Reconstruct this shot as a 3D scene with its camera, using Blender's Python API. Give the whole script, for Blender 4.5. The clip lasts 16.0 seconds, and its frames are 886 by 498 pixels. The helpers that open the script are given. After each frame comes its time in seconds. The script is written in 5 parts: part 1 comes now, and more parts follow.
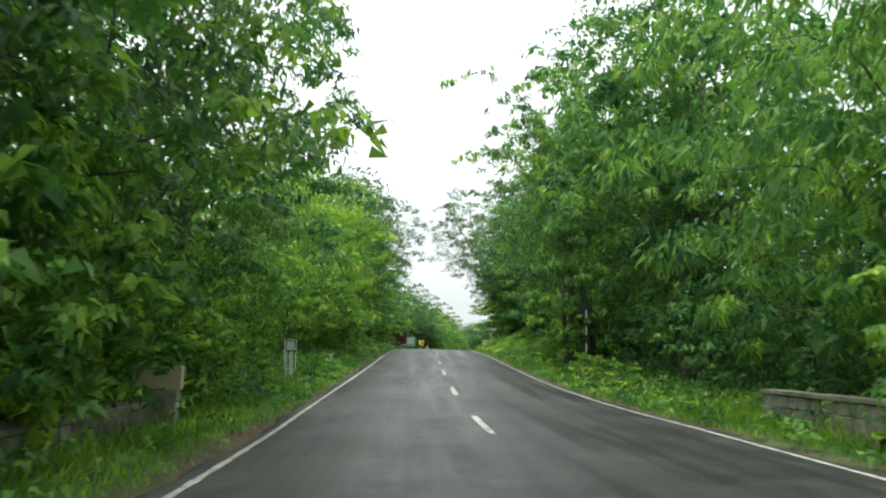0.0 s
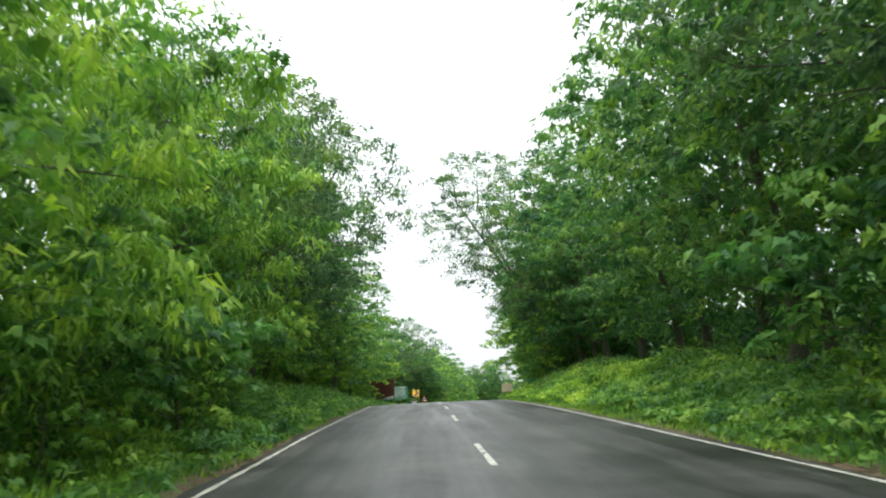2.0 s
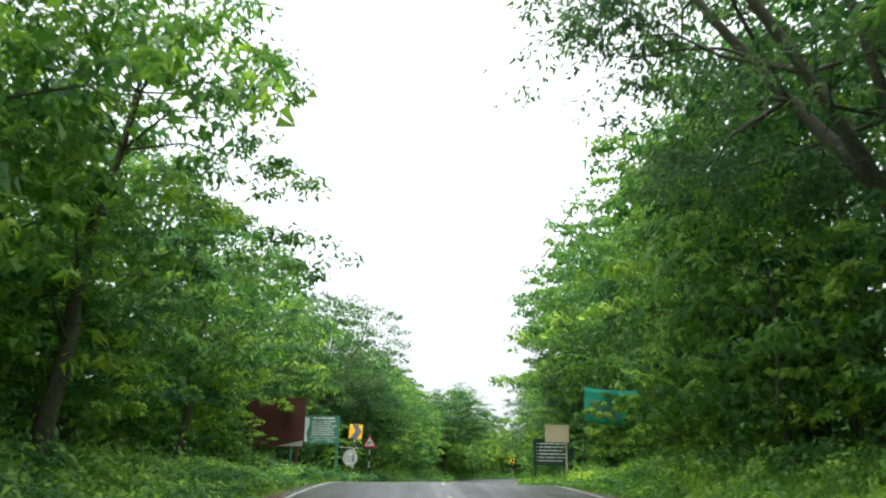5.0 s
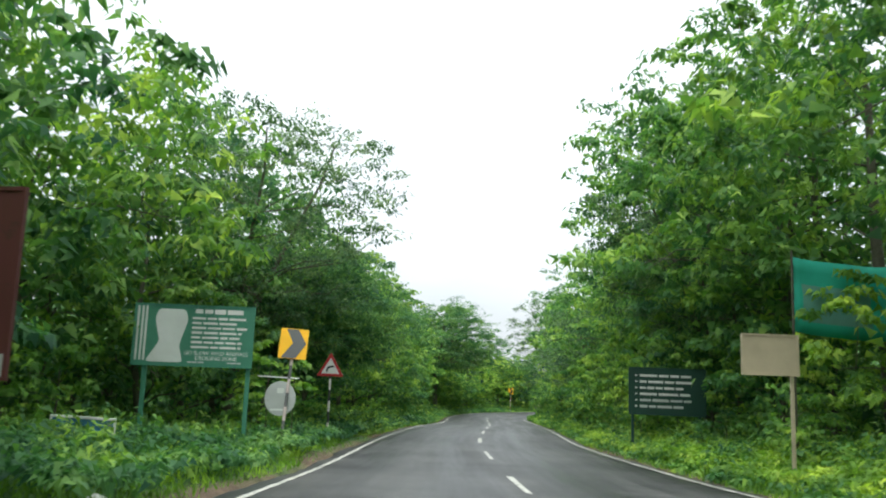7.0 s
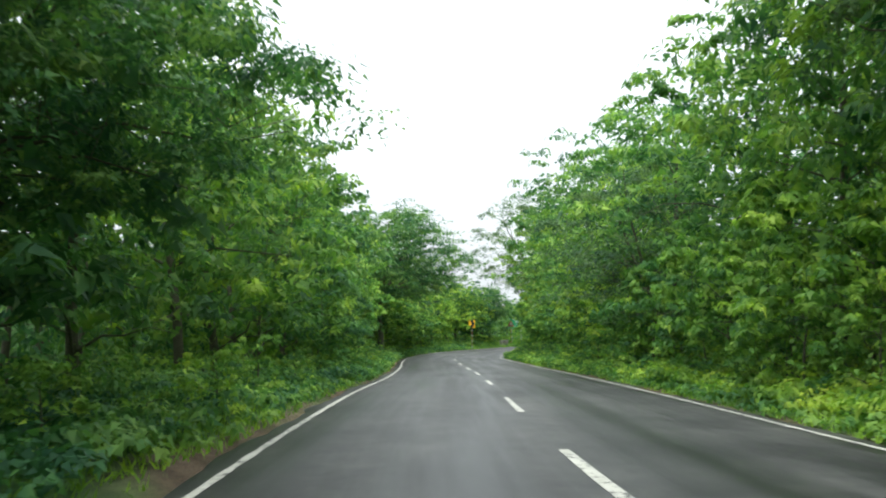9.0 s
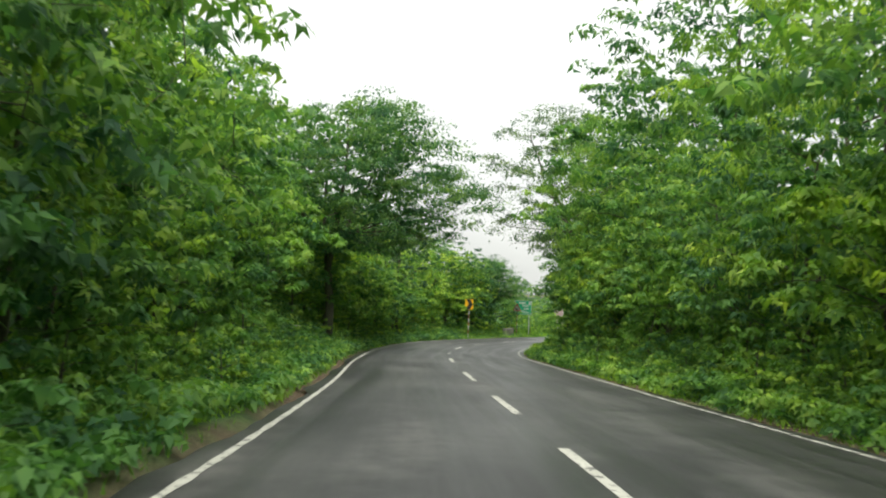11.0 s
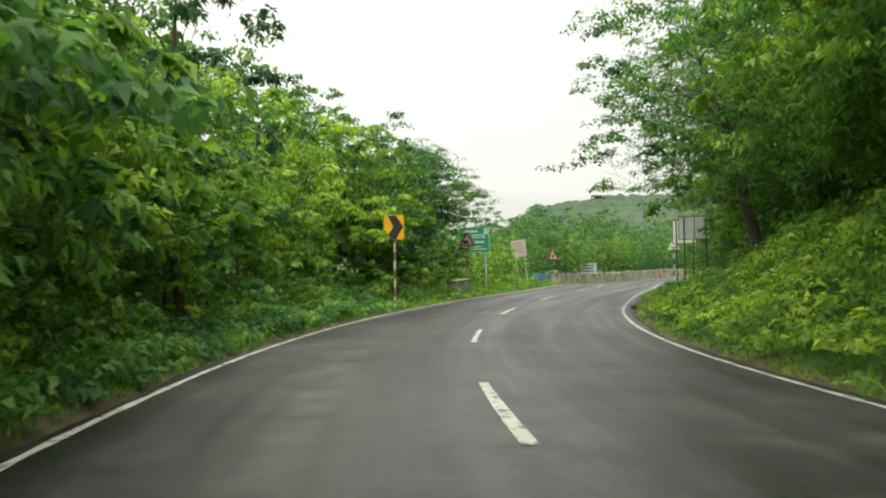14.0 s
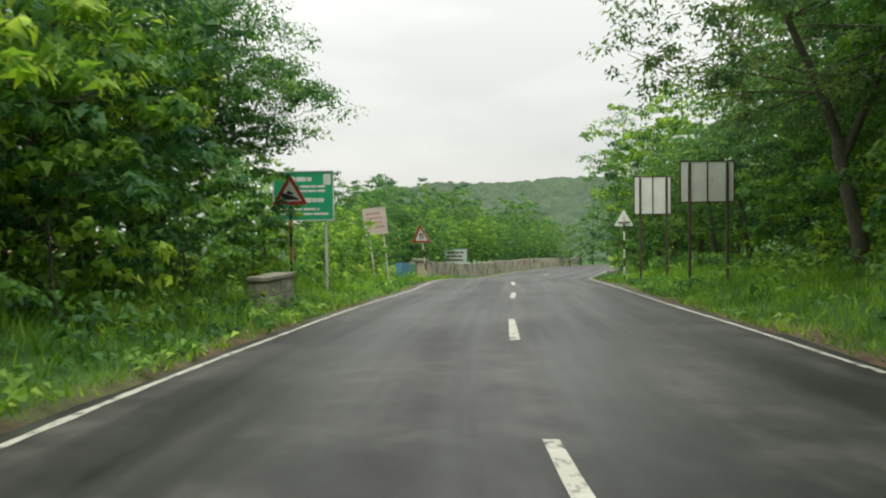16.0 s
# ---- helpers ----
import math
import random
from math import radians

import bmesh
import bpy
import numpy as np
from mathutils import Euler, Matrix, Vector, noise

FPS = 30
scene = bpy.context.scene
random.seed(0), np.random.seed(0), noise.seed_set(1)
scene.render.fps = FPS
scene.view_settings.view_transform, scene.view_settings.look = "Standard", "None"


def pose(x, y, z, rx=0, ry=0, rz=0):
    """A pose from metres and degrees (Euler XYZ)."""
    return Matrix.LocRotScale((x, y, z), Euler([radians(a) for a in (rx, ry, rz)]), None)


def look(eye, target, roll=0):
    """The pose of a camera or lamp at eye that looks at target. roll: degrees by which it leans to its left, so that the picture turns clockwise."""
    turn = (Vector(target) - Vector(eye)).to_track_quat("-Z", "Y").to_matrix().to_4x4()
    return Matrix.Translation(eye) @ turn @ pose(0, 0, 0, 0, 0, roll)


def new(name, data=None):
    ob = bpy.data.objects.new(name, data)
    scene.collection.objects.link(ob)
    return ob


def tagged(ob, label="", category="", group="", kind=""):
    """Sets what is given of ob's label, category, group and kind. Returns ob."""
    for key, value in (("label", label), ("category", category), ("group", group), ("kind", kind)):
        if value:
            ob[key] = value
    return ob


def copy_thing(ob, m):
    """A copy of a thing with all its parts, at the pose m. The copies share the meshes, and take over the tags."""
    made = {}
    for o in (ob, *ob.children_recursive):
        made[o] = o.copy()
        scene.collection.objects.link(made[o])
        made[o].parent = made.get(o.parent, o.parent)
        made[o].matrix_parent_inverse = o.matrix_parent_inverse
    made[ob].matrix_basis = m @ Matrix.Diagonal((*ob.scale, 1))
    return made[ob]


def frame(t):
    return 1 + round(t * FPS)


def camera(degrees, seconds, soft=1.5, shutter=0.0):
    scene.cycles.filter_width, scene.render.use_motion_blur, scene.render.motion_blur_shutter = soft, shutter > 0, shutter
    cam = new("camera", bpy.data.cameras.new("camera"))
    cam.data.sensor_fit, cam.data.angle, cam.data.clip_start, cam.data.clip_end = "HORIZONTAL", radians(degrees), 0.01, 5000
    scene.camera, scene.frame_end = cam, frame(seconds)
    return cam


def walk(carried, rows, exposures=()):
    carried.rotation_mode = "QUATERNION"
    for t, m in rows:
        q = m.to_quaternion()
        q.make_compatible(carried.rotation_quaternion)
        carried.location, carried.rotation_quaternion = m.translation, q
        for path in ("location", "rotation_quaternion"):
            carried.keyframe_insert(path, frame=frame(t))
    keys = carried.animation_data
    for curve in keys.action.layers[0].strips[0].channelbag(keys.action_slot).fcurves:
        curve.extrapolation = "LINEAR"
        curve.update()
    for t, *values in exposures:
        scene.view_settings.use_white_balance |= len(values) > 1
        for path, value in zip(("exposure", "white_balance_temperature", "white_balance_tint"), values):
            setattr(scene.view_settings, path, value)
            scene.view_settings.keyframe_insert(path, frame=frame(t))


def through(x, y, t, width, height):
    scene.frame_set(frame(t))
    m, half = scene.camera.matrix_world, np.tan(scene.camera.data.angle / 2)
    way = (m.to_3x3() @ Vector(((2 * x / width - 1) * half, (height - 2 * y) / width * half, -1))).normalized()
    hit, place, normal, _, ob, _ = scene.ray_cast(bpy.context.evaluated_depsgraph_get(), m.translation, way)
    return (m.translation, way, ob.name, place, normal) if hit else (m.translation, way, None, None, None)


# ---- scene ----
cam = camera(60.0, 16.0, soft=2.0, shutter=0.12)
PATH = [
    (0, (-0.000, 0.000, 1.692), (-0.000, 1.981, 1.967), 1.33),
    (0.5, (-0.131, 7.455, 1.640), (-0.156, 9.429, 1.959), 1.10),
    (1, (-0.322, 15.028, 1.667), (-0.350, 16.996, 2.023), 0.17),
    (1.5, (-0.479, 22.734, 1.877), (-0.486, 24.698, 2.255), -2.00),
    (2, (-0.736, 30.367, 2.049), (-0.702, 32.326, 2.449), -2.55),
    (2.5, (-1.026, 37.956, 2.323), (-0.939, 39.911, 2.737), -1.60),
    (3, (-1.375, 45.433, 2.620), (-1.262, 47.381, 3.056), 0.36),
    (3.5, (-1.646, 52.302, 2.869), (-1.515, 54.240, 3.347), 0.99),
    (4, (-1.803, 58.915, 3.083), (-1.661, 60.846, 3.584), 1.10),
    (4.5, (-1.930, 65.532, 3.239), (-1.777, 67.460, 3.751), 0.93),
    (5, (-2.186, 71.834, 3.459), (-2.010, 73.771, 3.926), 0.94),
    (5.5, (-2.288, 77.555, 3.344), (-2.097, 79.500, 3.767), 0.94),
    (6, (-2.140, 82.925, 3.319), (-1.938, 84.878, 3.698), 1.13),
    (6.5, (-1.846, 88.082, 3.293), (-1.632, 90.042, 3.627), 1.55),
    (7, (-1.529, 93.185, 3.203), (-1.297, 95.151, 3.491), 2.09),
    (7.5, (-1.136, 98.388, 3.048), (-0.876, 100.357, 3.287), 2.34),
    (8, (-0.606, 103.845, 2.677), (-0.304, 105.813, 2.862), 1.61),
    (8.5, (-0.023, 109.053, 2.309), (0.326, 111.017, 2.459), 0.49),
    (9, (0.645, 114.389, 1.989), (1.042, 116.344, 2.124), -0.72),
    (9.5, (1.575, 119.862, 1.691), (1.993, 121.814, 1.816), -0.71),
    (10, (2.698, 125.508, 1.392), (3.122, 127.459, 1.511), 0.01),
    (10.5, (3.894, 131.451, 1.107), (4.318, 133.403, 1.218), 1.08),
    (11, (5.127, 137.669, 0.716), (5.557, 139.620, 0.814), 2.10),
    (11.5, (6.346, 144.185, 0.305), (6.796, 146.132, 0.382), 2.52),
    (12, (7.498, 150.985, -0.132), (7.993, 152.922, -0.089), 1.44),
    (12.5, (8.521, 157.729, -0.432), (9.039, 159.660, -0.385), 1.44),
    (13, (9.787, 163.952, -0.727), (10.348, 165.870, -0.670), 2.55),
    (13.5, (11.233, 169.733, -1.016), (11.893, 171.621, -0.998), 0.07),
    (14, (12.823, 175.132, -1.317), (13.580, 176.984, -1.332), -1.56),
    (14.5, (14.677, 180.422, -1.549), (15.530, 182.231, -1.569), 0.01),
    (15, (16.630, 185.216, -1.783), (17.597, 186.966, -1.829), 1.35),
    (15.5, (18.887, 189.898, -2.005), (19.961, 191.584, -2.067), 0.56),
    (16, (21.355, 194.410, -2.206), (22.514, 196.039, -2.257), -0.65),
]
EXPOSURES = [(0, 1.02, 6200), (1.0, 1.18, 6450), (1.8, 1.18, 6200), (3, 1.18, 6200), (4, 1.25, 6150), (5, 1.2, 6100), (8, 1.0, 5950), (9.2, 1.12, 6050), (11.5, 0.82, 6600), (12.7, 1.0, 6600), (13.5, 0.97, 6800), (15, 0.7, 6700), (16, 0.66, 6650)]
walk(cam, [(t, look(eye, target, roll)) for t, eye, target, roll in PATH], [(t, stops, kelvin, 4) for t, stops, kelvin in EXPOSURES])
SKY = 0.94

ROAD = [  # centre line: x, y, z
    (3.54, -39.92, 0.71), (2.52, -19.95, 0.60), (1.76, -4.97, 0.52), (1.20, 6.02, 0.46), (0.60, 17.40, 0.53), (0.29, 28.70, 0.80), (0.03, 40.10, 1.20), (-0.20, 51.49, 1.63), (-0.34, 62.79, 1.97), (-0.63, 74.19, 2.23), (-0.53, 85.58, 2.11), (0.24, 96.86, 1.90), (1.57, 108.18, 1.13), (3.09, 119.47, 0.48), (5.25, 130.67, -0.09), (7.56, 141.73, -0.77), (9.58, 152.95, -1.43), (11.51, 164.18, -1.97), (14.00, 175.20, -2.56), (17.72, 185.97, -3.06), (23.28, 195.90, -3.50), (30.24, 204.79, -3.83), (37.72, 213.39, -4.23), (45.58, 222.46, -4.64), (55.08, 231.44, -5.40), (66.11, 240.44, -5.83), (77.88, 248.79, -6.22), (92.54, 257.32, -6.75), (113.67, 266.88, -7.6), (149.55, 279.63, -9.0),
]
# cross slope, rise to the right, along the arc
BANK_S = [0, 13, 26, 39, 52, 65, 78, 91, 104, 117, 130, 143, 156, 169, 182, 195, 208, 221, 240]
BANK = [0.006, 0.027, 0.004, 0.003, 0.001, -0.000, 0.003, 0.003, -0.005, -0.006, -0.012, -0.004, 0.005, -0.009, -0.026, -0.016, 0.004, 0.005, 0.0]
DASHES = [2.7, 12.1, 21.3, 31.6, 40.8, 51.0, 60.2, 68.9, 78.0, 86.5, 95.0, 103.5, 111.4, 119.5, 127.0, 135.2, 143.0, 149.6, 156.7, 165.2, 173.4, 181.4, 189.7, 198.6, 207.2, 216.8, 225.5, 234.5, 243.0, 252.0, 261.0]
S_FIRST = -40.0

# ---------------------------------------------------------------- world and sun
world = bpy.data.worlds.new("overcast_sky")
scene.world = world
world.use_nodes = True
wn, wl = world.node_tree.nodes, world.node_tree.links
sky = wn.new("ShaderNodeTexSky")
sky.sky_type, sky.sun_disc = "NISHITA", False
sky.sun_elevation, sky.sun_rotation = radians(72), radians(204)
sky.air_density, sky.dust_density = 1.0, 4.0
dim = wn.new("ShaderNodeVectorMath")
dim.operation = "SCALE"
dim.inputs["Scale"].default_value = 0.11
wl.new(sky.outputs[0], dim.inputs[0])
coord = wn.new("ShaderNodeTexCoord")
squash = wn.new("ShaderNodeMapping")
squash.inputs["Scale"].default_value = (1.0, 1.0, 3.2)
wl.new(coord.outputs["Generated"], squash.inputs[0])
puff = wn.new("ShaderNodeTexNoise")
puff.inputs["Scale"].default_value, puff.inputs["Detail"].default_value, puff.inputs["Roughness"].default_value = 2.2, 5, 0.5
wl.new(squash.outputs[0], puff.inputs["Vector"])
tone = wn.new("ShaderNodeValToRGB")
tone.color_ramp.elements[0].position, tone.color_ramp.elements[0].color = 0.34, (0.87, 0.865, 0.86, 1)
tone.color_ramp.elements[1].position, tone.color_ramp.elements[1].color = 0.6, (1.07, 1.055, 1.04, 1)
wl.new(puff.outputs["Fac"], tone.inputs[0])
# grey cloud low over the horizon, brighter cover overhead
apart = wn.new("ShaderNodeSeparateXYZ")
wl.new(coord.outputs["Generated"], apart.inputs[0])
lift = wn.new("ShaderNodeMapRange")
lift.inputs["From Min"].default_value, lift.inputs["From Max"].default_value = 0.0, 1.0
lift.inputs["To Min"].default_value, lift.inputs["To Max"].default_value = 0.52, 1.42
wl.new(apart.outputs["Z"], lift.inputs["Value"])
cover = wn.new("ShaderNodeVectorMath")
cover.operation = "SCALE"
wl.new(tone.outputs[0], cover.inputs[0])
wl.new(lift.outputs[0], cover.inputs["Scale"])
blend = wn.new("ShaderNodeMix")
blend.data_type = "RGBA"
blend.inputs["Factor"].default_value = 0.9
wl.new(dim.outputs[0], blend.inputs[6])
wl.new(cover.outputs[0], blend.inputs[7])
wl.new(blend.outputs[2], wn["Background"].inputs[0])
wn["Background"].inputs[1].default_value = SKY

sun_data = bpy.data.lights.new("sun", "SUN")
sun_data.energy, sun_data.angle, sun_data.color = 1.5, radians(25), (1.0, 0.97, 0.9)
sun = new("sun", sun_data)
sun.matrix_basis = look((0, 0, 60), (8, 18, 0))

# ---------------------------------------------------------------- the road's line
P4 = np.array(ROAD)



def smooth_line(points, per=24):
    """A Catmull-Rom line through the points."""
    out = []
    n = len(points)
    for i in range(n - 1):
        a, b, c, d = points[max(i - 1, 0)], points[i], points[i + 1], points[min(i + 2, n - 1)]
        for f in np.arange(per) / per:
            out.append(0.5 * (2 * b + (c - a) * f + (2 * a - 5 * b + 4 * c - d) * f * f + (3 * b - a - 3 * c + d) * f ** 3))
    out.append(points[-1])
    return np.array(out)


LINE = smooth_line(P4)
ARC = np.concatenate([[0], np.cumsum(np.linalg.norm(np.diff(LINE[:, :2], axis=0), axis=1))]) + S_FIRST
LINE = np.concatenate([LINE, np.interp(ARC, BANK_S, BANK)[:, None]], 1)
S_LAST = ARC[-1]
TAN = np.gradient(LINE[:, :2], axis=0)
TAN /= np.linalg.norm(TAN, axis=1, keepdims=True)


def road_at(s):
    """Centre, tangent (2D) and cross slope of the road at the arc length s."""
    s = np.asarray(s, float)
    c = [np.interp(s, ARC, LINE[:, k]) for k in range(4)]
    t = [np.interp(s, ARC, TAN[:, k]) for k in range(2)]
    n = np.hypot(*t)
    return c, (t[0] / n, t[1] / n)


HALF = 3.5  # centre to the middle of an edge line
# height of the ground 8 m from the centre over the road, along the arc
LEFT_S = [-40, 0, 20, 35, 50, 80, 95, 120, 150, 163, 176, 190, 200, 215, 235, 300]
LEFT_H = [-0.2, -0.4, -0.3, 0.1, 0.8, 1.0, 0.3, 0.2, 0.5, 1.5, 1.5, 0.9, 0.7, 0.9, 0.2, 0.0]
RIGHT_S = [-40, 0, 25, 40, 55, 75, 95, 115, 150, 165, 180, 187, 194, 201, 215, 240, 300]
RIGHT_H = [-0.3, -0.5, -0.2, 0.5, 1.35, 1.3, 0.7, 0.4, 0.6, 1.3, 2.0, 3.0, 2.6, 1.2, 0.8, 0.5, 0.5]


def bump(x, y):
    """Gentle unevenness of the ground, a few centimetres."""
    return 0.05 * np.sin(0.9 * x + 1.3 * np.sin(0.37 * y)) + 0.05 * np.sin(1.17 * y + 0.8 * np.sin(0.53 * x)) + 0.03 * np.sin(2.7 * x + 1.9 * y)


def ground_h(s, off):
    """Height of ground over the road's centre line at the arc s and offset."""
    s, off = np.asarray(s, float), np.asarray(off, float)
    a = np.abs(off)
    top = np.where(off < 0, np.interp(s, LEFT_S, LEFT_H), np.interp(s, RIGHT_S, RIGHT_H))
    f = np.clip((a - HALF - 0.75) / 4.2, 0, 1)
    f = f * f * (3 - 2 * f)
    rise = np.clip((a - 12.5) / 9, 0, 1)
    rise = 5.5 * rise * rise * (3 - 2 * rise) * np.where(off < 0, np.interp(s, [196, 214], [1, 0]), np.interp(s, [300, 320], [1, 0.6]))
    return top * f + rise - 0.05 * np.clip((a - 3.6) / 0.5, 0, 1) + f * bump(s * 1.0, off * 1.0)


def place(s, off, up=0.0):
    """World point on the ground at arc s, offset off to the right, up metres above it."""
    (x, y, z, b), (tx, ty) = road_at(s)
    return Vector((float(x + ty * off), float(y - tx * off), float(z + b * np.clip(off, -4, 4) + ground_h(s, off) + up)))


def places(s, off):
    (x, y, z, b), (tx, ty) = road_at(s)
    return np.stack([x + ty * off, y - tx * off, z + b * np.clip(off, -4, 4) + ground_h(s, off)], -1)


def heading(s):
    """Turn about z, in degrees, of a thing whose +y looks along the road."""
    _, (tx, ty) = road_at(s)
    return math.degrees(math.atan2(-float(tx), float(ty)))


# ---------------------------------------------------------------- materials
def material(name):
    m = bpy.data.materials.new(name)
    m.use_nodes = True
    nt = m.node_tree
    return m, nt, nt.nodes["Principled BSDF"]


def noise_node(nt, scale, detail=4, rough=0.55, vector=None):
    n = nt.nodes.new("ShaderNodeTexNoise")
    n.inputs["Scale"].default_value, n.inputs["Detail"].default_value, n.inputs["Roughness"].default_value = scale, detail, rough
    if vector is not None:
        nt.links.new(vector, n.inputs["Vector"])
    return n.outputs["Fac"]


def ramp(nt, fac, *stops):
    r = nt.nodes.new("ShaderNodeValToRGB")
    e = r.color_ramp.elements
    while len(e) < len(stops):
        e.new(0.5)
    for k, (p, c) in zip(e, stops):
        k.position, k.color = p, (*c, 1)
    nt.links.new(fac, r.inputs[0])
    return r.outputs[0]


def mixed(nt, fac, a, b, mode="MIX"):
    m = nt.nodes.new("ShaderNodeMix")
    m.data_type, m.blend_type = "RGBA", mode
    for sock, val in ((m.inputs[0], fac), (m.inputs[6], a), (m.inputs[7], b)):
        if isinstance(val, (int, float)):
            sock.default_value = val
        elif isinstance(val, tuple):
            sock.default_value = (*val, 1)
        else:
            nt.links.new(val, sock)
    return m.outputs[2]


def bumped(nt, bsdf, height, strength=0.3, distance=0.02):
    b = nt.nodes.new("ShaderNodeBump")
    b.inputs["Strength"].default_value, b.inputs["Distance"].default_value = strength, distance
    nt.links.new(height, b.inputs["Height"])
    nt.links.new(b.outputs[0], bsdf.inputs["Normal"])


def object_coord(nt):
    return nt.nodes.new("ShaderNodeTexCoord").outputs["Object"]


def leaf_material(name, dark, mid, light, through=0.35, varied=0.8):
    """Leaves: tints by blade and by clump, the clump tint with lit and shaded clumps painted in; light comes through
    the blades.
    """
    m, nt, bsdf = material(name)
    geo = nt.nodes.new("ShaderNodeNewGeometry")
    info = nt.nodes.new("ShaderNodeObjectInfo")
    oc = nt.nodes.new("ShaderNodeTexCoord").outputs["Object"]
    clump = noise_node(nt, 0.85, 3, 0.6, oc)
    # clump colour: natural variety, plus painted yellow highlights and bluish shade
    col = ramp(nt, clump, (0.36, dark), (0.5, mid), (0.64, light))
    col = mixed(nt, varied, col, ramp(nt, geo.outputs["Random Per Island"], (0.0, (0.68, 0.72, 0.7)), (0.6, (1.0, 1.0, 1.0)), (0.95, (1.35, 1.28, 1.05)), (1.0, (1.8, 1.55, 1.0))), "MULTIPLY")
    col = mixed(nt, 0.7, col, ramp(nt, info.outputs["Random"], (0.0, (0.72, 0.85, 0.9)), (0.5, (1.0, 1.0, 1.0)), (1.0, (1.32, 1.16, 0.75))), "MULTIPLY")
    nt.links.new(col, bsdf.inputs["Base Color"])
    bsdf.inputs["Roughness"].default_value = 0.55
    bsdf.inputs["Specular IOR Level"].default_value = 0.2
    tr = nt.nodes.new("ShaderNodeBsdfTranslucent")
    nt.links.new(mixed(nt, 1.0, col, (1.17, 1.32, 0.7), "MULTIPLY"), tr.inputs[0])
    mx = nt.nodes.new("ShaderNodeMixShader")
    mx.inputs[0].default_value = through
    nt.links.new(bsdf.outputs[0], mx.inputs[1])
    nt.links.new(tr.outputs[0], mx.inputs[2])
    nt.links.new(mx.outputs[0], nt.nodes["Material Output"].inputs[0])
    return m


LEAF_DARK = leaf_material("leaf_dark_green", (0.04, 0.108, 0.058), (0.085, 0.193, 0.068), (0.21, 0.335, 0.095), 0.43)
LEAF_MID = leaf_material("leaf_green", (0.055, 0.14, 0.058), (0.128, 0.262, 0.066), (0.31, 0.455, 0.095), 0.43)
LEAF_FRESH = leaf_material("leaf_fresh_green", (0.064, 0.158, 0.044), (0.185, 0.335, 0.064), (0.38, 0.52, 0.105), 0.44)
LEAF_GREY = leaf_material("leaf_grey_green", (0.042, 0.094, 0.06), (0.092, 0.16, 0.084), (0.185, 0.27, 0.125), 0.45)
GRASS = leaf_material("grass_blades", (0.075, 0.16, 0.022), (0.16, 0.31, 0.04), (0.31, 0.48, 0.065), 0.38)

BARK, nt, bsdf = material("bark")
oc = object_coord(nt)
fine = noise_node(nt, 9, 6, 0.65, oc)
nt.links.new(mixed(nt, noise_node(nt, 1.4, 3, 0.5, oc), ramp(nt, fine, (0.3, (0.045, 0.037, 0.028)), (0.7, (0.13, 0.11, 0.085))), (0.07, 0.08, 0.04)), bsdf.inputs["Base Color"])
bsdf.inputs["Roughness"].default_value = 0.9
bumped(nt, bsdf, fine, 0.6, 0.03)

ASPHALT, nt, bsdf = material("worn_asphalt")
uv = nt.nodes.new("ShaderNodeUVMap").outputs[0]
oc = object_coord(nt)
sep = nt.nodes.new("ShaderNodeSeparateXYZ")
nt.links.new(uv, sep.inputs[0])
stretch = nt.nodes.new("ShaderNodeMapping")
stretch.inputs["Scale"].default_value = (1.3, 0.06, 1)
nt.links.new(uv, stretch.inputs[0])
streak = noise_node(nt, 1.0, 4, 0.55, stretch.outputs[0])
patches = noise_node(nt, 0.3, 5, 0.65, uv)
grain = noise_node(nt, 70, 3, 0.7, oc)
# polished wheel tracks 0.85 m each side of a lane's middle
lane = nt.nodes.new("ShaderNodeMath")
lane.operation = "MULTIPLY"
nt.links.new(sep.outputs[0], lane.inputs[0])
lane.inputs[1].default_value = 2 * math.pi / 1.72
wave = nt.nodes.new("ShaderNodeMath")
wave.operation = "COSINE"
nt.links.new(lane.outputs[0], wave.inputs[0])
track = nt.nodes.new("ShaderNodeMapRange")
nt.links.new(wave.outputs[0], track.inputs["Value"])
track.inputs["From Min"].default_value = -1.0
base = ramp(nt, grain, (0.25, (0.0145, 0.0152, 0.016)), (0.75, (0.0375, 0.0375, 0.0367)))
# tyre streaks, with the bright sheen along the road painted into them
base = mixed(nt, 0.85, base, ramp(nt, streak, (0.34, (0.5, 0.51, 0.52)), (0.66, (1.6, 1.58, 1.54))), "MULTIPLY")
# uneven asphalt, with soft shadow patches painted into the large blotches
base = mixed(nt, 0.9, base, ramp(nt, patches, (0.4, (0.42, 0.42, 0.44)), (0.5, (1.0, 1.0, 1.0)), (0.6, (1.65, 1.63, 1.6))), "MULTIPLY")
base = mixed(nt, 0.7, base, ramp(nt, noise_node(nt, 2.4, 5, 0.7, uv), (0.36, (0.68, 0.68, 0.69)), (0.64, (1.34, 1.33, 1.31))), "MULTIPLY")
base = mixed(nt, 0.6, base, ramp(nt, track.outputs[0], (0.2, (0.8, 0.8, 0.8)), (0.9, (1.3, 1.28, 1.25))), "MULTIPLY")
nt.links.new(base, bsdf.inputs["Base Color"])
nt.links.new(ramp(nt, streak, (0.34, (0.36, 0.36, 0.36)), (0.66, (0.62, 0.62, 0.62))), bsdf.inputs["Roughness"])
bsdf.inputs["Specular IOR Level"].default_value = 0.5
bumped(nt, bsdf, grain, 0.35, 0.006)


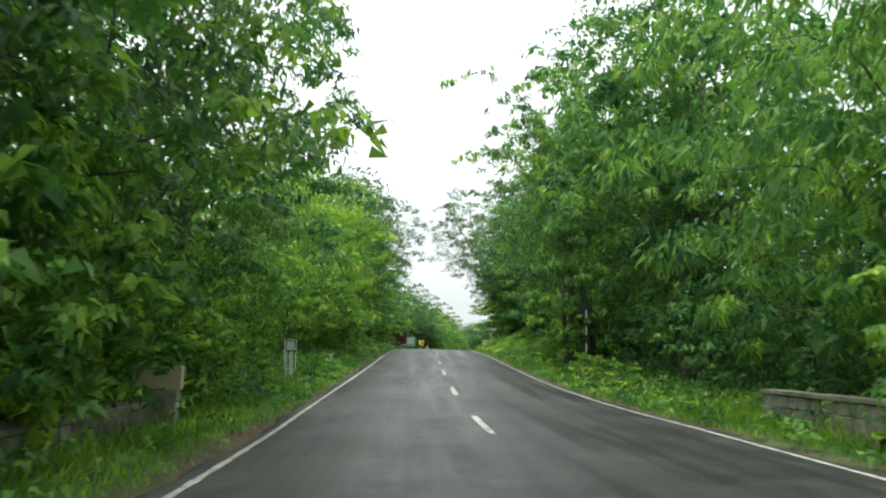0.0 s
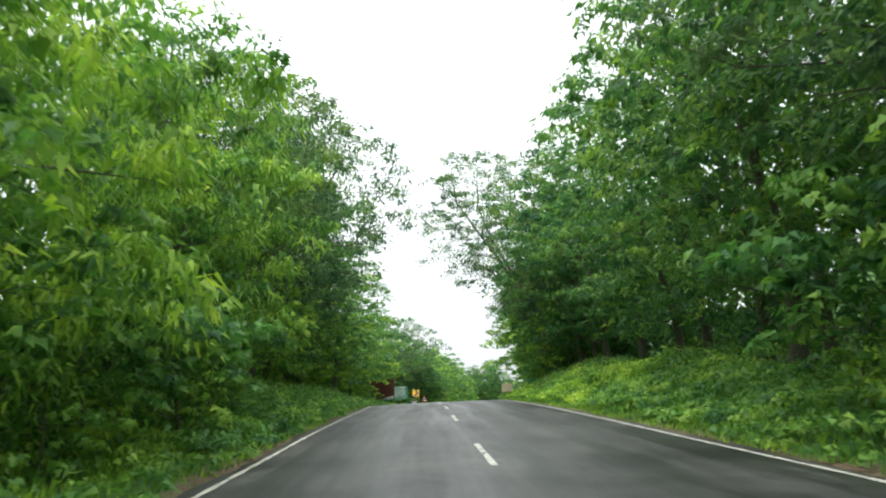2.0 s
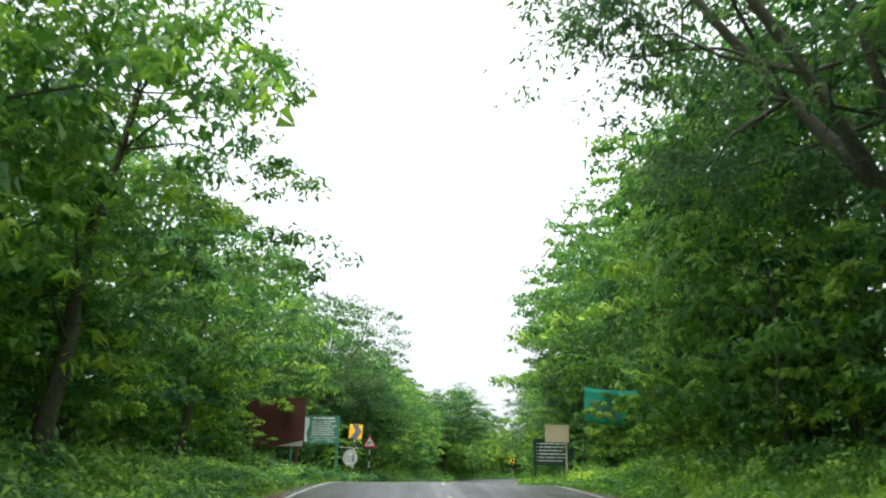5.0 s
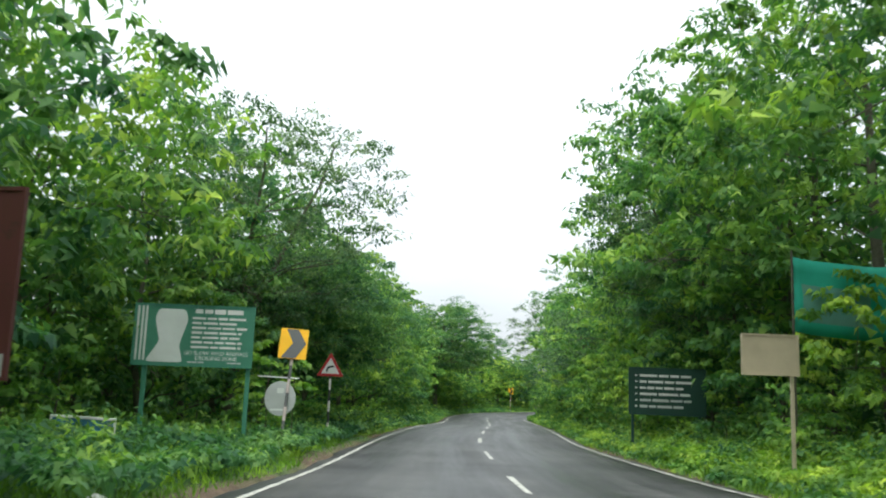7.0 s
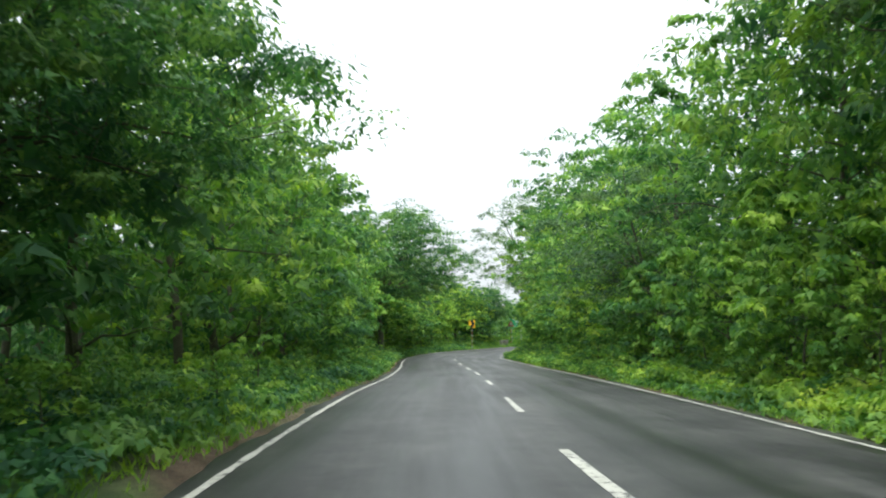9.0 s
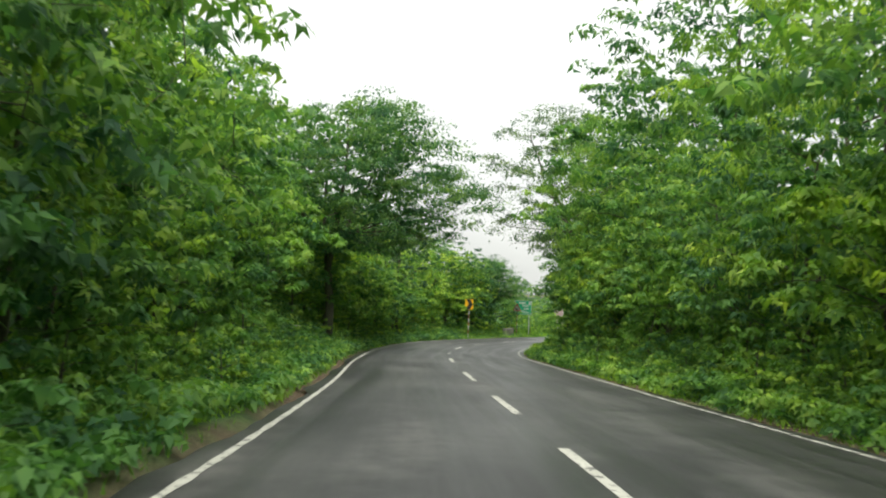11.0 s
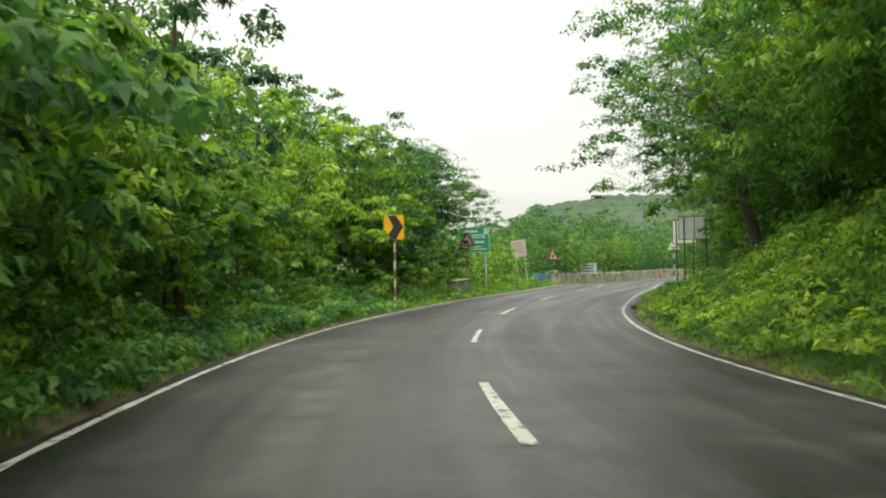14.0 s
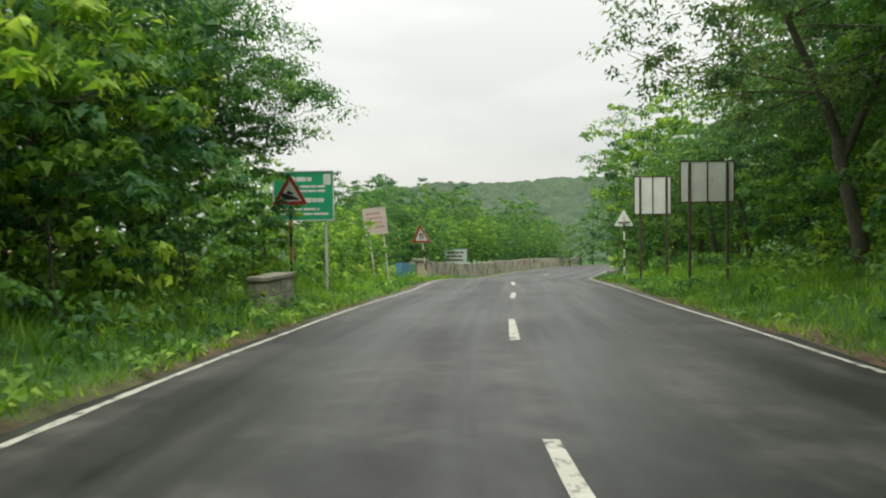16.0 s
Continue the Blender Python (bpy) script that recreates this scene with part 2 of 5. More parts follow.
def worn_paint(name, colour, under=(0.06, 0.06, 0.06), wear=0.36, scale=5.0, rough=0.6):
    m, nt, bsdf = material(name)
    oc = nt.nodes.new("ShaderNodeNewGeometry").outputs["Position"]
    n = noise_node(nt, scale, 6, 0.7, oc)
    col = ramp(nt, n, (max(0.0, wear - 0.05), under), (wear + 0.03, colour), (1.0, tuple(v * 0.92 for v in colour)))
    nt.links.new(mixed(nt, 0.5, col, ramp(nt, noise_node(nt, scale * 0.3, 4, 0.6, oc), (0.35, (0.72, 0.71, 0.68)), (0.65, (1.05, 1.05, 1.05))), "MULTIPLY"), bsdf.inputs["Base Color"])
    bsdf.inputs["Roughness"].default_value = rough
    bumped(nt, bsdf, n, 0.15, 0.004)
    return m


LINE_PAINT = worn_paint("road_line_paint", (0.46, 0.45, 0.4), wear=0.44, scale=7)
YELLOW = worn_paint("yellow_sign_paint", (0.95, 0.5, 0.008), (0.5, 0.28, 0.04), 0.18)
BLACK = worn_paint("black_sign_paint", (0.03, 0.03, 0.032), (0.1, 0.1, 0.1), 0.25)
GREY_ARROW = worn_paint("faded_dark_sign_paint", (0.13, 0.13, 0.13), (0.25, 0.24, 0.2), 0.25)
WHITE = worn_paint("white_sign_paint", (0.72, 0.72, 0.69), (0.4, 0.38, 0.34), 0.28)
OFF_WHITE = worn_paint("weathered_white_paint", (0.5, 0.52, 0.5), (0.3, 0.3, 0.28), 0.34)
RED = worn_paint("red_sign_paint", (0.42, 0.03, 0.03), (0.3, 0.12, 0.1), 0.26)
GREEN_SIGN = worn_paint("green_sign_paint", (0.015, 0.34, 0.17), (0.03, 0.22, 0.13), 0.25)
GREEN_BOARD = worn_paint("dull_green_board_paint", (0.06, 0.22, 0.14), (0.06, 0.14, 0.1), 0.3)
DARK_BOARD = worn_paint("dark_green_board_paint", (0.012, 0.05, 0.035), (0.03, 0.05, 0.035), 0.3)
PALE = worn_paint("pale_faded_paint", (0.64, 0.67, 0.63), (0.35, 0.43, 0.37), 0.36, 4)
MAROON = worn_paint("maroon_sheet_paint", (0.11, 0.032, 0.028), (0.07, 0.03, 0.022), 0.36, 3)
BEIGE = worn_paint("beige_board_paint", (0.5, 0.42, 0.29), (0.3, 0.25, 0.18), 0.3)
PINKISH = worn_paint("faded_pink_white_paint", (0.55, 0.46, 0.43), (0.42, 0.3, 0.28), 0.36, 4)
PINK_BAR = worn_paint("faded_red_lettering_paint", (0.42, 0.22, 0.2), (0.5, 0.42, 0.4), 0.4, 6)
TEAL = worn_paint("teal_banner_cloth", (0.04, 0.4, 0.28), (0.06, 0.3, 0.22), 0.3, 3, 0.8)
TEAL_PALE = worn_paint("pale_teal_banner_cloth", (0.12, 0.3, 0.24), (0.05, 0.22, 0.16), 0.4, 3, 0.8)
BLUE = worn_paint("faded_blue_paint", (0.06, 0.2, 0.36), (0.2, 0.24, 0.24), 0.38, 4)
STEEL_BACK = worn_paint("bare_sign_back", (0.78, 0.8, 0.76), (0.45, 0.46, 0.42), 0.35, 3)
RUST = worn_paint("rusty_dark_steel", (0.07, 0.05, 0.035), (0.035, 0.03, 0.026), 0.45, 8, 0.8)
POST_WHITE = worn_paint("post_white_band", (0.6, 0.58, 0.52), (0.32, 0.22, 0.14), 0.36, 9)
POST_RED = worn_paint("post_faded_red_band", (0.4, 0.16, 0.085), (0.45, 0.33, 0.22), 0.38, 9)
POST_BLACK = worn_paint("post_black_band", (0.035, 0.035, 0.035), (0.12, 0.1, 0.08), 0.32, 9)
PLASTER = worn_paint("stained_pale_plaster", (0.36, 0.33, 0.27), (0.13, 0.12, 0.09), 0.46, 1.6, 0.9)
LITTER = worn_paint("pale_litter", (0.6, 0.6, 0.58), (0.4, 0.4, 0.38), 0.2)

STONE, nt, bsdf = material("weathered_masonry")
oc = nt.nodes.new("ShaderNodeNewGeometry").outputs["Position"]
n1, n2 = noise_node(nt, 3.2, 6, 0.65, oc), noise_node(nt, 0.8, 4, 0.6, oc)
c = ramp(nt, n1, (0.3, (0.15, 0.14, 0.12)), (0.55, (0.36, 0.34, 0.29)), (0.75, (0.52, 0.5, 0.44)))
c = mixed(nt, n2, c, ramp(nt, n1, (0.4, (0.09, 0.1, 0.06)), (0.7, (0.26, 0.26, 0.19))))
rnd = nt.nodes.new("ShaderNodeObjectInfo").outputs["Random"]
c = mixed(nt, 0.7, c, ramp(nt, rnd, (0, (0.75, 0.73, 0.7)), (1, (1.2, 1.18, 1.12))), "MULTIPLY")
nt.links.new(c, bsdf.inputs["Base Color"])
bsdf.inputs["Roughness"].default_value = 0.9
bumped(nt, bsdf, n1, 0.7, 0.04)

SOIL, nt, bsdf = material("verge_soil_and_grass")
uv = nt.nodes.new("ShaderNodeUVMap").outputs[0]
sep = nt.nodes.new("ShaderNodeSeparateXYZ")
nt.links.new(uv, sep.inputs[0])
oc = object_coord(nt)
n1, n2 = noise_node(nt, 2.6, 6, 0.65, oc), noise_node(nt, 0.35, 4, 0.6, oc)
n3 = noise_node(nt, 28, 5, 0.75, oc)
dirt = ramp(nt, n1, (0.3, (0.075, 0.05, 0.03)), (0.7, (0.2, 0.14, 0.088)))
green = ramp(nt, n1, (0.3, (0.025, 0.075, 0.012)), (0.7, (0.07, 0.18, 0.025)))
dist = nt.nodes.new("ShaderNodeMath")
dist.operation = "ABSOLUTE"
nt.links.new(sep.outputs[0], dist.inputs[0])
ragged = nt.nodes.new("ShaderNodeMath")
ragged.operation = "MULTIPLY_ADD"
nt.links.new(n2, ragged.inputs[0])
ragged.inputs[1].default_value = 2.2
nt.links.new(dist.outputs[0], ragged.inputs[2])
edge = nt.nodes.new("ShaderNodeMapRange")
nt.links.new(ragged.outputs[0], edge.inputs["Value"])
edge.inputs["From Min"].default_value, edge.inputs["From Max"].default_value = 5.0, 5.7
litter_tint = ramp(nt, n3, (0.32, (0.45, 0.43, 0.4)), (0.52, (1.0, 1.0, 1.0)), (0.7, (1.7, 1.6, 1.4)))
nt.links.new(mixed(nt, 0.85, mixed(nt, edge.outputs[0], dirt, green), litter_tint, "MULTIPLY"), bsdf.inputs["Base Color"])
bsdf.inputs["Roughness"].default_value = 0.95
bumped(nt, bsdf, n3, 1.0, 0.04)

FOREST, nt, bsdf = material("distant_forest_canopy")
oc = object_coord(nt)
n1, n2 = noise_node(nt, 0.35, 6, 0.7, oc), noise_node(nt, 0.04, 4, 0.6, oc)
c = ramp(nt, n1, (0.32, (0.036, 0.066, 0.042)), (0.66, (0.078, 0.122, 0.064)))
c = mixed(nt, 0.6, c, ramp(nt, n2, (0.38, (0.75, 0.8, 0.85)), (0.62, (1.2, 1.2, 1.0))), "MULTIPLY")
nt.links.new(c, bsdf.inputs["Base Color"])
bsdf.inputs["Roughness"].default_value = 0.95
bumped(nt, bsdf, n1, 1.0, 1.2)


# ---------------------------------------------------------------- mesh helpers
def mesh_from(name, bm, mat, smooth=False):
    me = bpy.data.meshes.new(name)
    bm.to_mesh(me)
    bm.free()
    me.materials.append(mat)
    if smooth:
        me.polygons.foreach_set("use_smooth", np.ones(len(me.polygons), bool))
    return me


def part(name, bm, mat, parent, label="", smooth=False):
    ob = new(name, mesh_from(name, bm, mat, smooth))
    ob.parent = parent
    return tagged(ob, label)


def root(name, m, label, category, group=""):
    ob = new(name)
    ob.empty_display_size = 0.2
    ob.matrix_basis = m
    return tagged(ob, label, category, group)


def box(bm, x0, x1, y0, y1, z0, z1, bevel=0.0, m=None):
    """A box with its edges bevelled, added to bm."""
    b = bmesh.new()
    bmesh.ops.create_cube(b, size=1)
    for v in b.verts:
        v.co = Vector(((x0 + x1) / 2 + v.co.x * (x1 - x0), (y0 + y1) / 2 + v.co.y * (y1 - y0), (z0 + z1) / 2 + v.co.z * (z1 - z0)))
    if bevel:
        bmesh.ops.bevel(b, geom=b.edges[:], offset=bevel, segments=2, affect="EDGES", profile=0.5)
    if m is not None:
        bmesh.ops.transform(b, matrix=m, verts=b.verts)
    tmp = bpy.data.meshes.new("tmp")
    b.to_mesh(tmp)
    b.free()
    bm.from_mesh(tmp)
    bpy.data.meshes.remove(tmp)
    return bm


def plate(points, y0, y1, bevel=0.0):
    """A flat plate: an outline in x and z, from y0 to y1 in depth."""
    bm = bmesh.new()
    a = [bm.verts.new((x, y0, z)) for x, z in points]
    b = [bm.verts.new((x, y1, z)) for x, z in points]
    n = len(points)
    bm.faces.new(a)
    bm.faces.new(b[::-1])
    for i in range(n):
        bm.faces.new((a[i], b[i], b[(i + 1) % n], a[(i + 1) % n]))
    bmesh.ops.recalc_face_normals(bm, faces=bm.faces[:])
    if bevel:
        bmesh.ops.bevel(bm, geom=[e for e in bm.edges if abs(e.verts[0].co.y - e.verts[1].co.y) > 1e-6], offset=bevel, segments=3, affect="EDGES", profile=0.5)
    return bm


def ring_plate(outer, inner, y0, y1):
    """A flat frame between two outlines with as many corners each."""
    bm = bmesh.new()
    n = len(outer)
    v = [[bm.verts.new((x, y, z)) for x, z in pts] for y in (y0, y1) for pts in (outer, inner)]
    for i in range(n):
        j = (i + 1) % n
        bm.faces.new((v[0][i], v[0][j], v[1][j], v[1][i]))
        bm.faces.new((v[2][i], v[3][i], v[3][j], v[2][j]))
        bm.faces.new((v[0][i], v[2][i], v[2][j], v[0][j]))
        bm.faces.new((v[1][i], v[1][j], v[3][j], v[3][i]))
    bmesh.ops.recalc_face_normals(bm, faces=bm.faces[:])
    return bm


def tube(bm, p0, p1, r0, r1, sides=6):
    """A tapered tube between two points, added to bm."""
    p0, p1 = Vector(p0), Vector(p1)
    d = (p1 - p0).normalized()
    a = d.orthogonal().normalized()
    b = d.cross(a)
    rings = []
    for p, r in ((p0, r0), (p1, r1)):
        rings.append([bm.verts.new(p + (a * math.cos(2 * math.pi * k / sides) + b * math.sin(2 * math.pi * k / sides)) * r) for k in range(sides)])
    for k in range(sides):
        j = (k + 1) % sides
        bm.faces.new((rings[0][k], rings[0][j], rings[1][j], rings[1][k]))
    bm.faces.new(rings[1])
    bm.faces.new(rings[0][::-1])
    return bm


def pipe(bm, points, radii, sides=6):
    """A bent, tapered pipe through the points, added to bm."""
    rings = []
    for i, (p, r) in enumerate(zip(points, radii)):
        d = (points[min(i + 1, len(points) - 1)] - points[max(i - 1, 0)]).normalized()
        a = (Vector((0, 1, 0)) - d * d.y).normalized() if abs(d.y) < 0.9 else (Vector((1, 0, 0)) - d * d.x).normalized()
        b = d.cross(a)
        rings.append([bm.verts.new(p + (a * math.cos(2 * math.pi * k / sides) + b * math.sin(2 * math.pi * k / sides)) * r) for k in range(sides)])
    for lo, hi in zip(rings, rings[1:]):
        for k in range(sides):
            j = (k + 1) % sides
            bm.faces.new((lo[k], lo[j], hi[j], hi[k]))
    return bm


def lettering(text, size, mat, parent, x, z, y, name="lettering", label=""):
    """Raised words in the built-in font, centred as a line at x, z, facing -y; each word is a part."""
    words = []
    for word in text.split():
        cu = bpy.data.curves.new(name, "FONT")
        cu.body, cu.size, cu.align_y, cu.extrude = word, size, "CENTER", 0.002
        tmp = bpy.data.objects.new(name, cu)
        me = bpy.data.meshes.new_from_object(tmp)
        bpy.data.objects.remove(tmp)
        bpy.data.curves.remove(cu)
        xs = [v.co.x for v in me.vertices]
        words.append((me, min(xs), max(xs)))
    space = 0.32 * size
    at = x - (sum(hi - lo for _, lo, hi in words) + space * (len(words) - 1)) / 2
    for me, lo, hi in words:
        me.transform(pose(at - lo, y, z, 90, 0, 0))
        me.name = name
        me.materials.clear()
        me.materials.append(mat)
        ob = new(name, me)
        ob.parent = parent
        tagged(ob, label)
        at += hi - lo + space


def sheet(name, grid, mat, uvs=None, smooth=True):
    """A mesh from a grid of points, rows by columns, with uv from a second grid."""
    r, c, _ = grid.shape
    me = bpy.data.meshes.new(name)
    idx = np.arange(r * c).reshape(r, c)
    faces = np.stack([idx[:-1, :-1], idx[:-1, 1:], idx[1:, 1:], idx[1:, :-1]], -1).reshape(-1, 4)
    fill_mesh(me, grid.reshape(-1, 3), faces)
    if uvs is not None:
        layer = me.uv_layers.new(name="UVMap")
        layer.data.foreach_set("uv", uvs.reshape(-1, 2)[faces.ravel()].astype(np.float32).ravel())
    me.materials.append(mat)
    if smooth:
        me.polygons.foreach_set("use_smooth", np.ones(len(me.polygons), bool))
    return me


def fill_mesh(me, verts, faces):
    """Verts (n, 3) and quads (m, 4) into a mesh."""
    me.vertices.add(len(verts))
    me.vertices.foreach_set("co", np.ascontiguousarray(verts, np.float32).ravel())
    me.loops.add(faces.size)
    me.loops.foreach_set("vertex_index", np.ascontiguousarray(faces, np.int32).ravel())
    me.polygons.add(len(faces))
    me.polygons.foreach_set("loop_start", np.arange(0, faces.size, faces.shape[1], dtype=np.int32))
    me.update(calc_edges=True)
    return me


# ---------------------------------------------------------------- road and ground
step = np.arange(ARC[0], S_LAST, 0.5)
cols = np.array([-3.85, -3.7, -3.0, -2.0, -1.0, 0, 1.0, 2.0, 3.0, 3.7, 3.85])
(cx, cy, cz, cb), (ttx, tty) = road_at(step)
rng = np.random.default_rng(3)


def across(offs, up):
    """Grid of road points: rows along the arc, columns at the offsets."""
    o = np.broadcast_to(offs, (len(step), offs.shape[-1]))
    return np.stack([cx[:, None] + tty[:, None] * o, cy[:, None] - ttx[:, None] * o, cz[:, None] + cb[:, None] * np.clip(o, -4, 4) + up], -1)


ragged_edge = np.tile(cols, (len(step), 1))
wob = 0.12 * np.sin(step * 0.9) * np.sin(step * 0.31 + 1) + 0.05 * rng.standard_normal(len(step))
wob += 0.12 * np.interp(step, [96, 104, 158, 170], [0, 1, 1, 0])
ragged_edge[:, 0] += wob
ragged_edge[:, 1] += wob * 0.6
wob = 0.12 * np.sin(step * 0.8 + 2) * np.sin(step * 0.27) + 0.05 * rng.standard_normal(len(step))
ragged_edge[:, -1] += wob
ragged_edge[:, -2] += wob * 0.6
up = np.where(np.abs(cols) > 3.8, -0.07, 0.0) + 0.03 * (1 - (cols / 4) ** 2)
road = tagged(new("road", sheet("road", across(ragged_edge, up), ASPHALT, np.stack([ragged_edge, np.broadcast_to(step[:, None], ragged_edge.shape)], -1))), "worn dark grey asphalt road, damp, streaked by tyres, with painted sheen and shadow blotches", "road", kind="structure")


def crown_up(o):
    return 0.03 * (1 - (np.asarray(o) / 4) ** 2)


gcols = np.concatenate([-np.array([160, 110, 75, 50, 34, 24, 17, 13, 10.5, 9, 8, 7.2, 6.5, 5.9, 5.3, 4.9, 4.5, 4.1, 3.75]), np.array([3.75, 4.1, 4.5, 4.9, 5.3, 5.9, 6.5, 7.2, 8, 9, 10.5, 13, 17, 24, 34, 50, 75, 110, 160])])
gstep = np.arange(ARC[0], S_LAST, 1.0)
gs, go = np.meshgrid(gstep, gcols, indexing="ij")
near = np.abs(go) < 60
spread = np.where(near, go, np.sign(go) * (60 + (np.abs(go) - 60)))
grid = places(gs, spread)
grid[..., 2] -= np.where(np.abs(go) < 3.8, 0.2, 0.0)
ground_me = sheet("ground", grid, SOIL, np.stack([go, gs], -1))
ground = tagged(new("ground", ground_me), "green grassy verge and brown soil beside the road", "ground", kind="structure")
bmg = bmesh.new()
bmg.from_mesh(ground_me)
far = [bmg.verts.new((x, y, -16.0)) for x, y in ((-2500, -2500), (2500, -2500), (2500, 2500), (-2500, 2500))]
bmg.faces.new(far)
bmg.to_mesh(ground_me)
bmg.free()


def stripe(name, s0, s1, off, width, label, parent=None):
    """A painted line on the asphalt from arc s0 to s1."""
    ss = np.arange(s0, s1 + 0.01, 0.5) if s1 - s0 > 5 else np.linspace(s0, s1, 5)
    o = np.array([off - width / 2, off + width / 2])
    drawn_in = 0.12 * np.interp(ss, [96, 104, 158, 170], [0, 1, 1, 0])[:, None] if off < -3 else 0.0
    (x, y, z, b), (tx, ty) = road_at(ss)
    jit = 0.012 * np.sin(ss * 7.3 + off)[:, None] * np.array([1, -1])
    oo = o[None] + jit + drawn_in
    g = np.stack([x[:, None] + ty[:, None] * oo, y[:, None] - tx[:, None] * oo, z[:, None] + b[:, None] * oo + crown_up(oo) + 0.005], -1)
    ob = new(name, sheet(name, g, LINE_PAINT, None, False))
    ob.parent = parent
    return tagged(ob, label)


tagged(stripe("road_marking_1", ARC[0] + 1, S_LAST - 1, -HALF, 0.092, "worn white edge line along the asphalt"), category="road marking", kind="structure")
tagged(stripe("road_marking_2", ARC[0] + 1, S_LAST - 1, HALF, 0.092, "worn white edge line along the asphalt"), category="road marking", kind="structure")

# ---------------------------------------------------------------- leaves, crowns and trees
def leaf_blades(c, d, n, length, width, fold=0.14, sides=3):
    """Leaf blades of three or four corners: centres, directions, normals (k, 3), lengths and widths (k,)."""
    d = d / (np.linalg.norm(d, axis=1, keepdims=True) + 1e-9)
    side = np.cross(n, d)
    side /= np.linalg.norm(side, axis=1, keepdims=True) + 1e-9
    nn = np.cross(d, side)
    L, W = length[:, None], width[:, None]
    if sides == 4:
        v = np.empty((len(c), 4, 3))
        v[:, 0] = c - d * L * 0.5
        v[:, 1] = c + side * W * 0.5 + nn * L * fold * 0.6 - d * L * 0.06
        v[:, 2] = c + d * L * 0.5 - nn * L * fold
        v[:, 3] = c - side * W * 0.5 + nn * L * fold * 0.6 - d * L * 0.06
        return v.reshape(-1, 3)
    v = np.empty((len(c), 3, 3))
    v[:, 0] = c - d * L * 0.4 + side * W * 0.5 + nn * L * fold
    v[:, 1] = c + d * L * 0.6 - nn * L * fold
    v[:, 2] = c - d * L * 0.4 - side * W * 0.5 + nn * L * fold * 0.5
    return v.reshape(-1, 3)


def blade_mesh(name, verts, mat, sides=3):
    me = bpy.data.meshes.new(name)
    fill_mesh(me, verts, np.arange(len(verts)).reshape(-1, sides))
    me.materials.append(mat)
    return me


def clump_leaves(rng, centres, size, per, length, slender=0.42, droop=0.35, flat=0.5, sides=3):
    """Leaves gathered loosely in clumps round the centres."""
    k = len(centres) * per
    c0 = np.repeat(centres, per, 0)
    sz = np.repeat(size, per)[:, None]
    off = rng.standard_normal((k, 3)) * np.array([0.5, 0.5, 0.5 * flat])
    c = c0 + off * sz
    d = off * np.array([1, 1, 0.4]) + rng.standard_normal((k, 3)) * 0.35
    d[:, 2] -= droop
    n = np.array([0, 0, 1.0]) + rng.standard_normal((k, 3)) * 0.45
    L = length * rng.uniform(0.65, 1.35, k)
    return leaf_blades(c, d, n, L, L * slender * rng.uniform(0.8, 1.2, k), 0.14, sides)


def dome_leaves(rng, centres, size, per, length, slender=0.5, droop=0.4, loose=0.13, sides=3):
    """Leaves laid like tiles over the rounded tops of the clumps, thinning out below."""
    k = len(centres) * per
    u = rng.standard_normal((k, 3))
    u /= np.linalg.norm(u, axis=1, keepdims=True)
    u[:, 2] = np.where(u[:, 2] < -0.25, -u[:, 2] * 0.6, u[:, 2])
    c0 = np.repeat(centres, per, 0)
    sz = np.repeat(size, per)[:, None]
    c = c0 + u * sz * np.array([1.0, 1.0, 0.62]) * (1 - loose * rng.uniform(0, 2.2, k) ** 2)[:, None] + rng.standard_normal((k, 3)) * sz * 0.05
    n = u * 0.8 + np.array([0, 0, 0.45]) + rng.standard_normal((k, 3)) * 0.3
    d = u * np.array([1, 1, 0.1]) + rng.standard_normal((k, 3)) * 0.5
    d[:, 2] -= droop
    d -= n * (np.sum(d * n, 1) / np.sum(n * n, 1))[:, None]
    L = length * rng.uniform(0.6, 1.35, k)
    return leaf_blades(c, d, n, L, L * slender * rng.uniform(0.8, 1.2, k), 0.1, sides)


def bough_clumps(rng, centres, radius, subs, flat=0.42):
    """Splits each bough into small leaf clumps under a flat, drooping dome."""
    k = len(centres) * subs
    c0, rb_ = np.repeat(centres, subs, 0), np.repeat(radius, subs)
    az, f = rng.uniform(0, 2 * math.pi, k), np.sqrt(rng.uniform(0, 1, k))
    up = rb_ * flat * (1.0 - 1.5 * f * f) + rng.standard_normal(k) * rb_ * 0.1
    cent = c0 + np.stack([np.cos(az) * f * rb_, np.sin(az) * f * rb_, up], 1)
    return cent, rb_ * rng.uniform(0.3, 0.52, k)


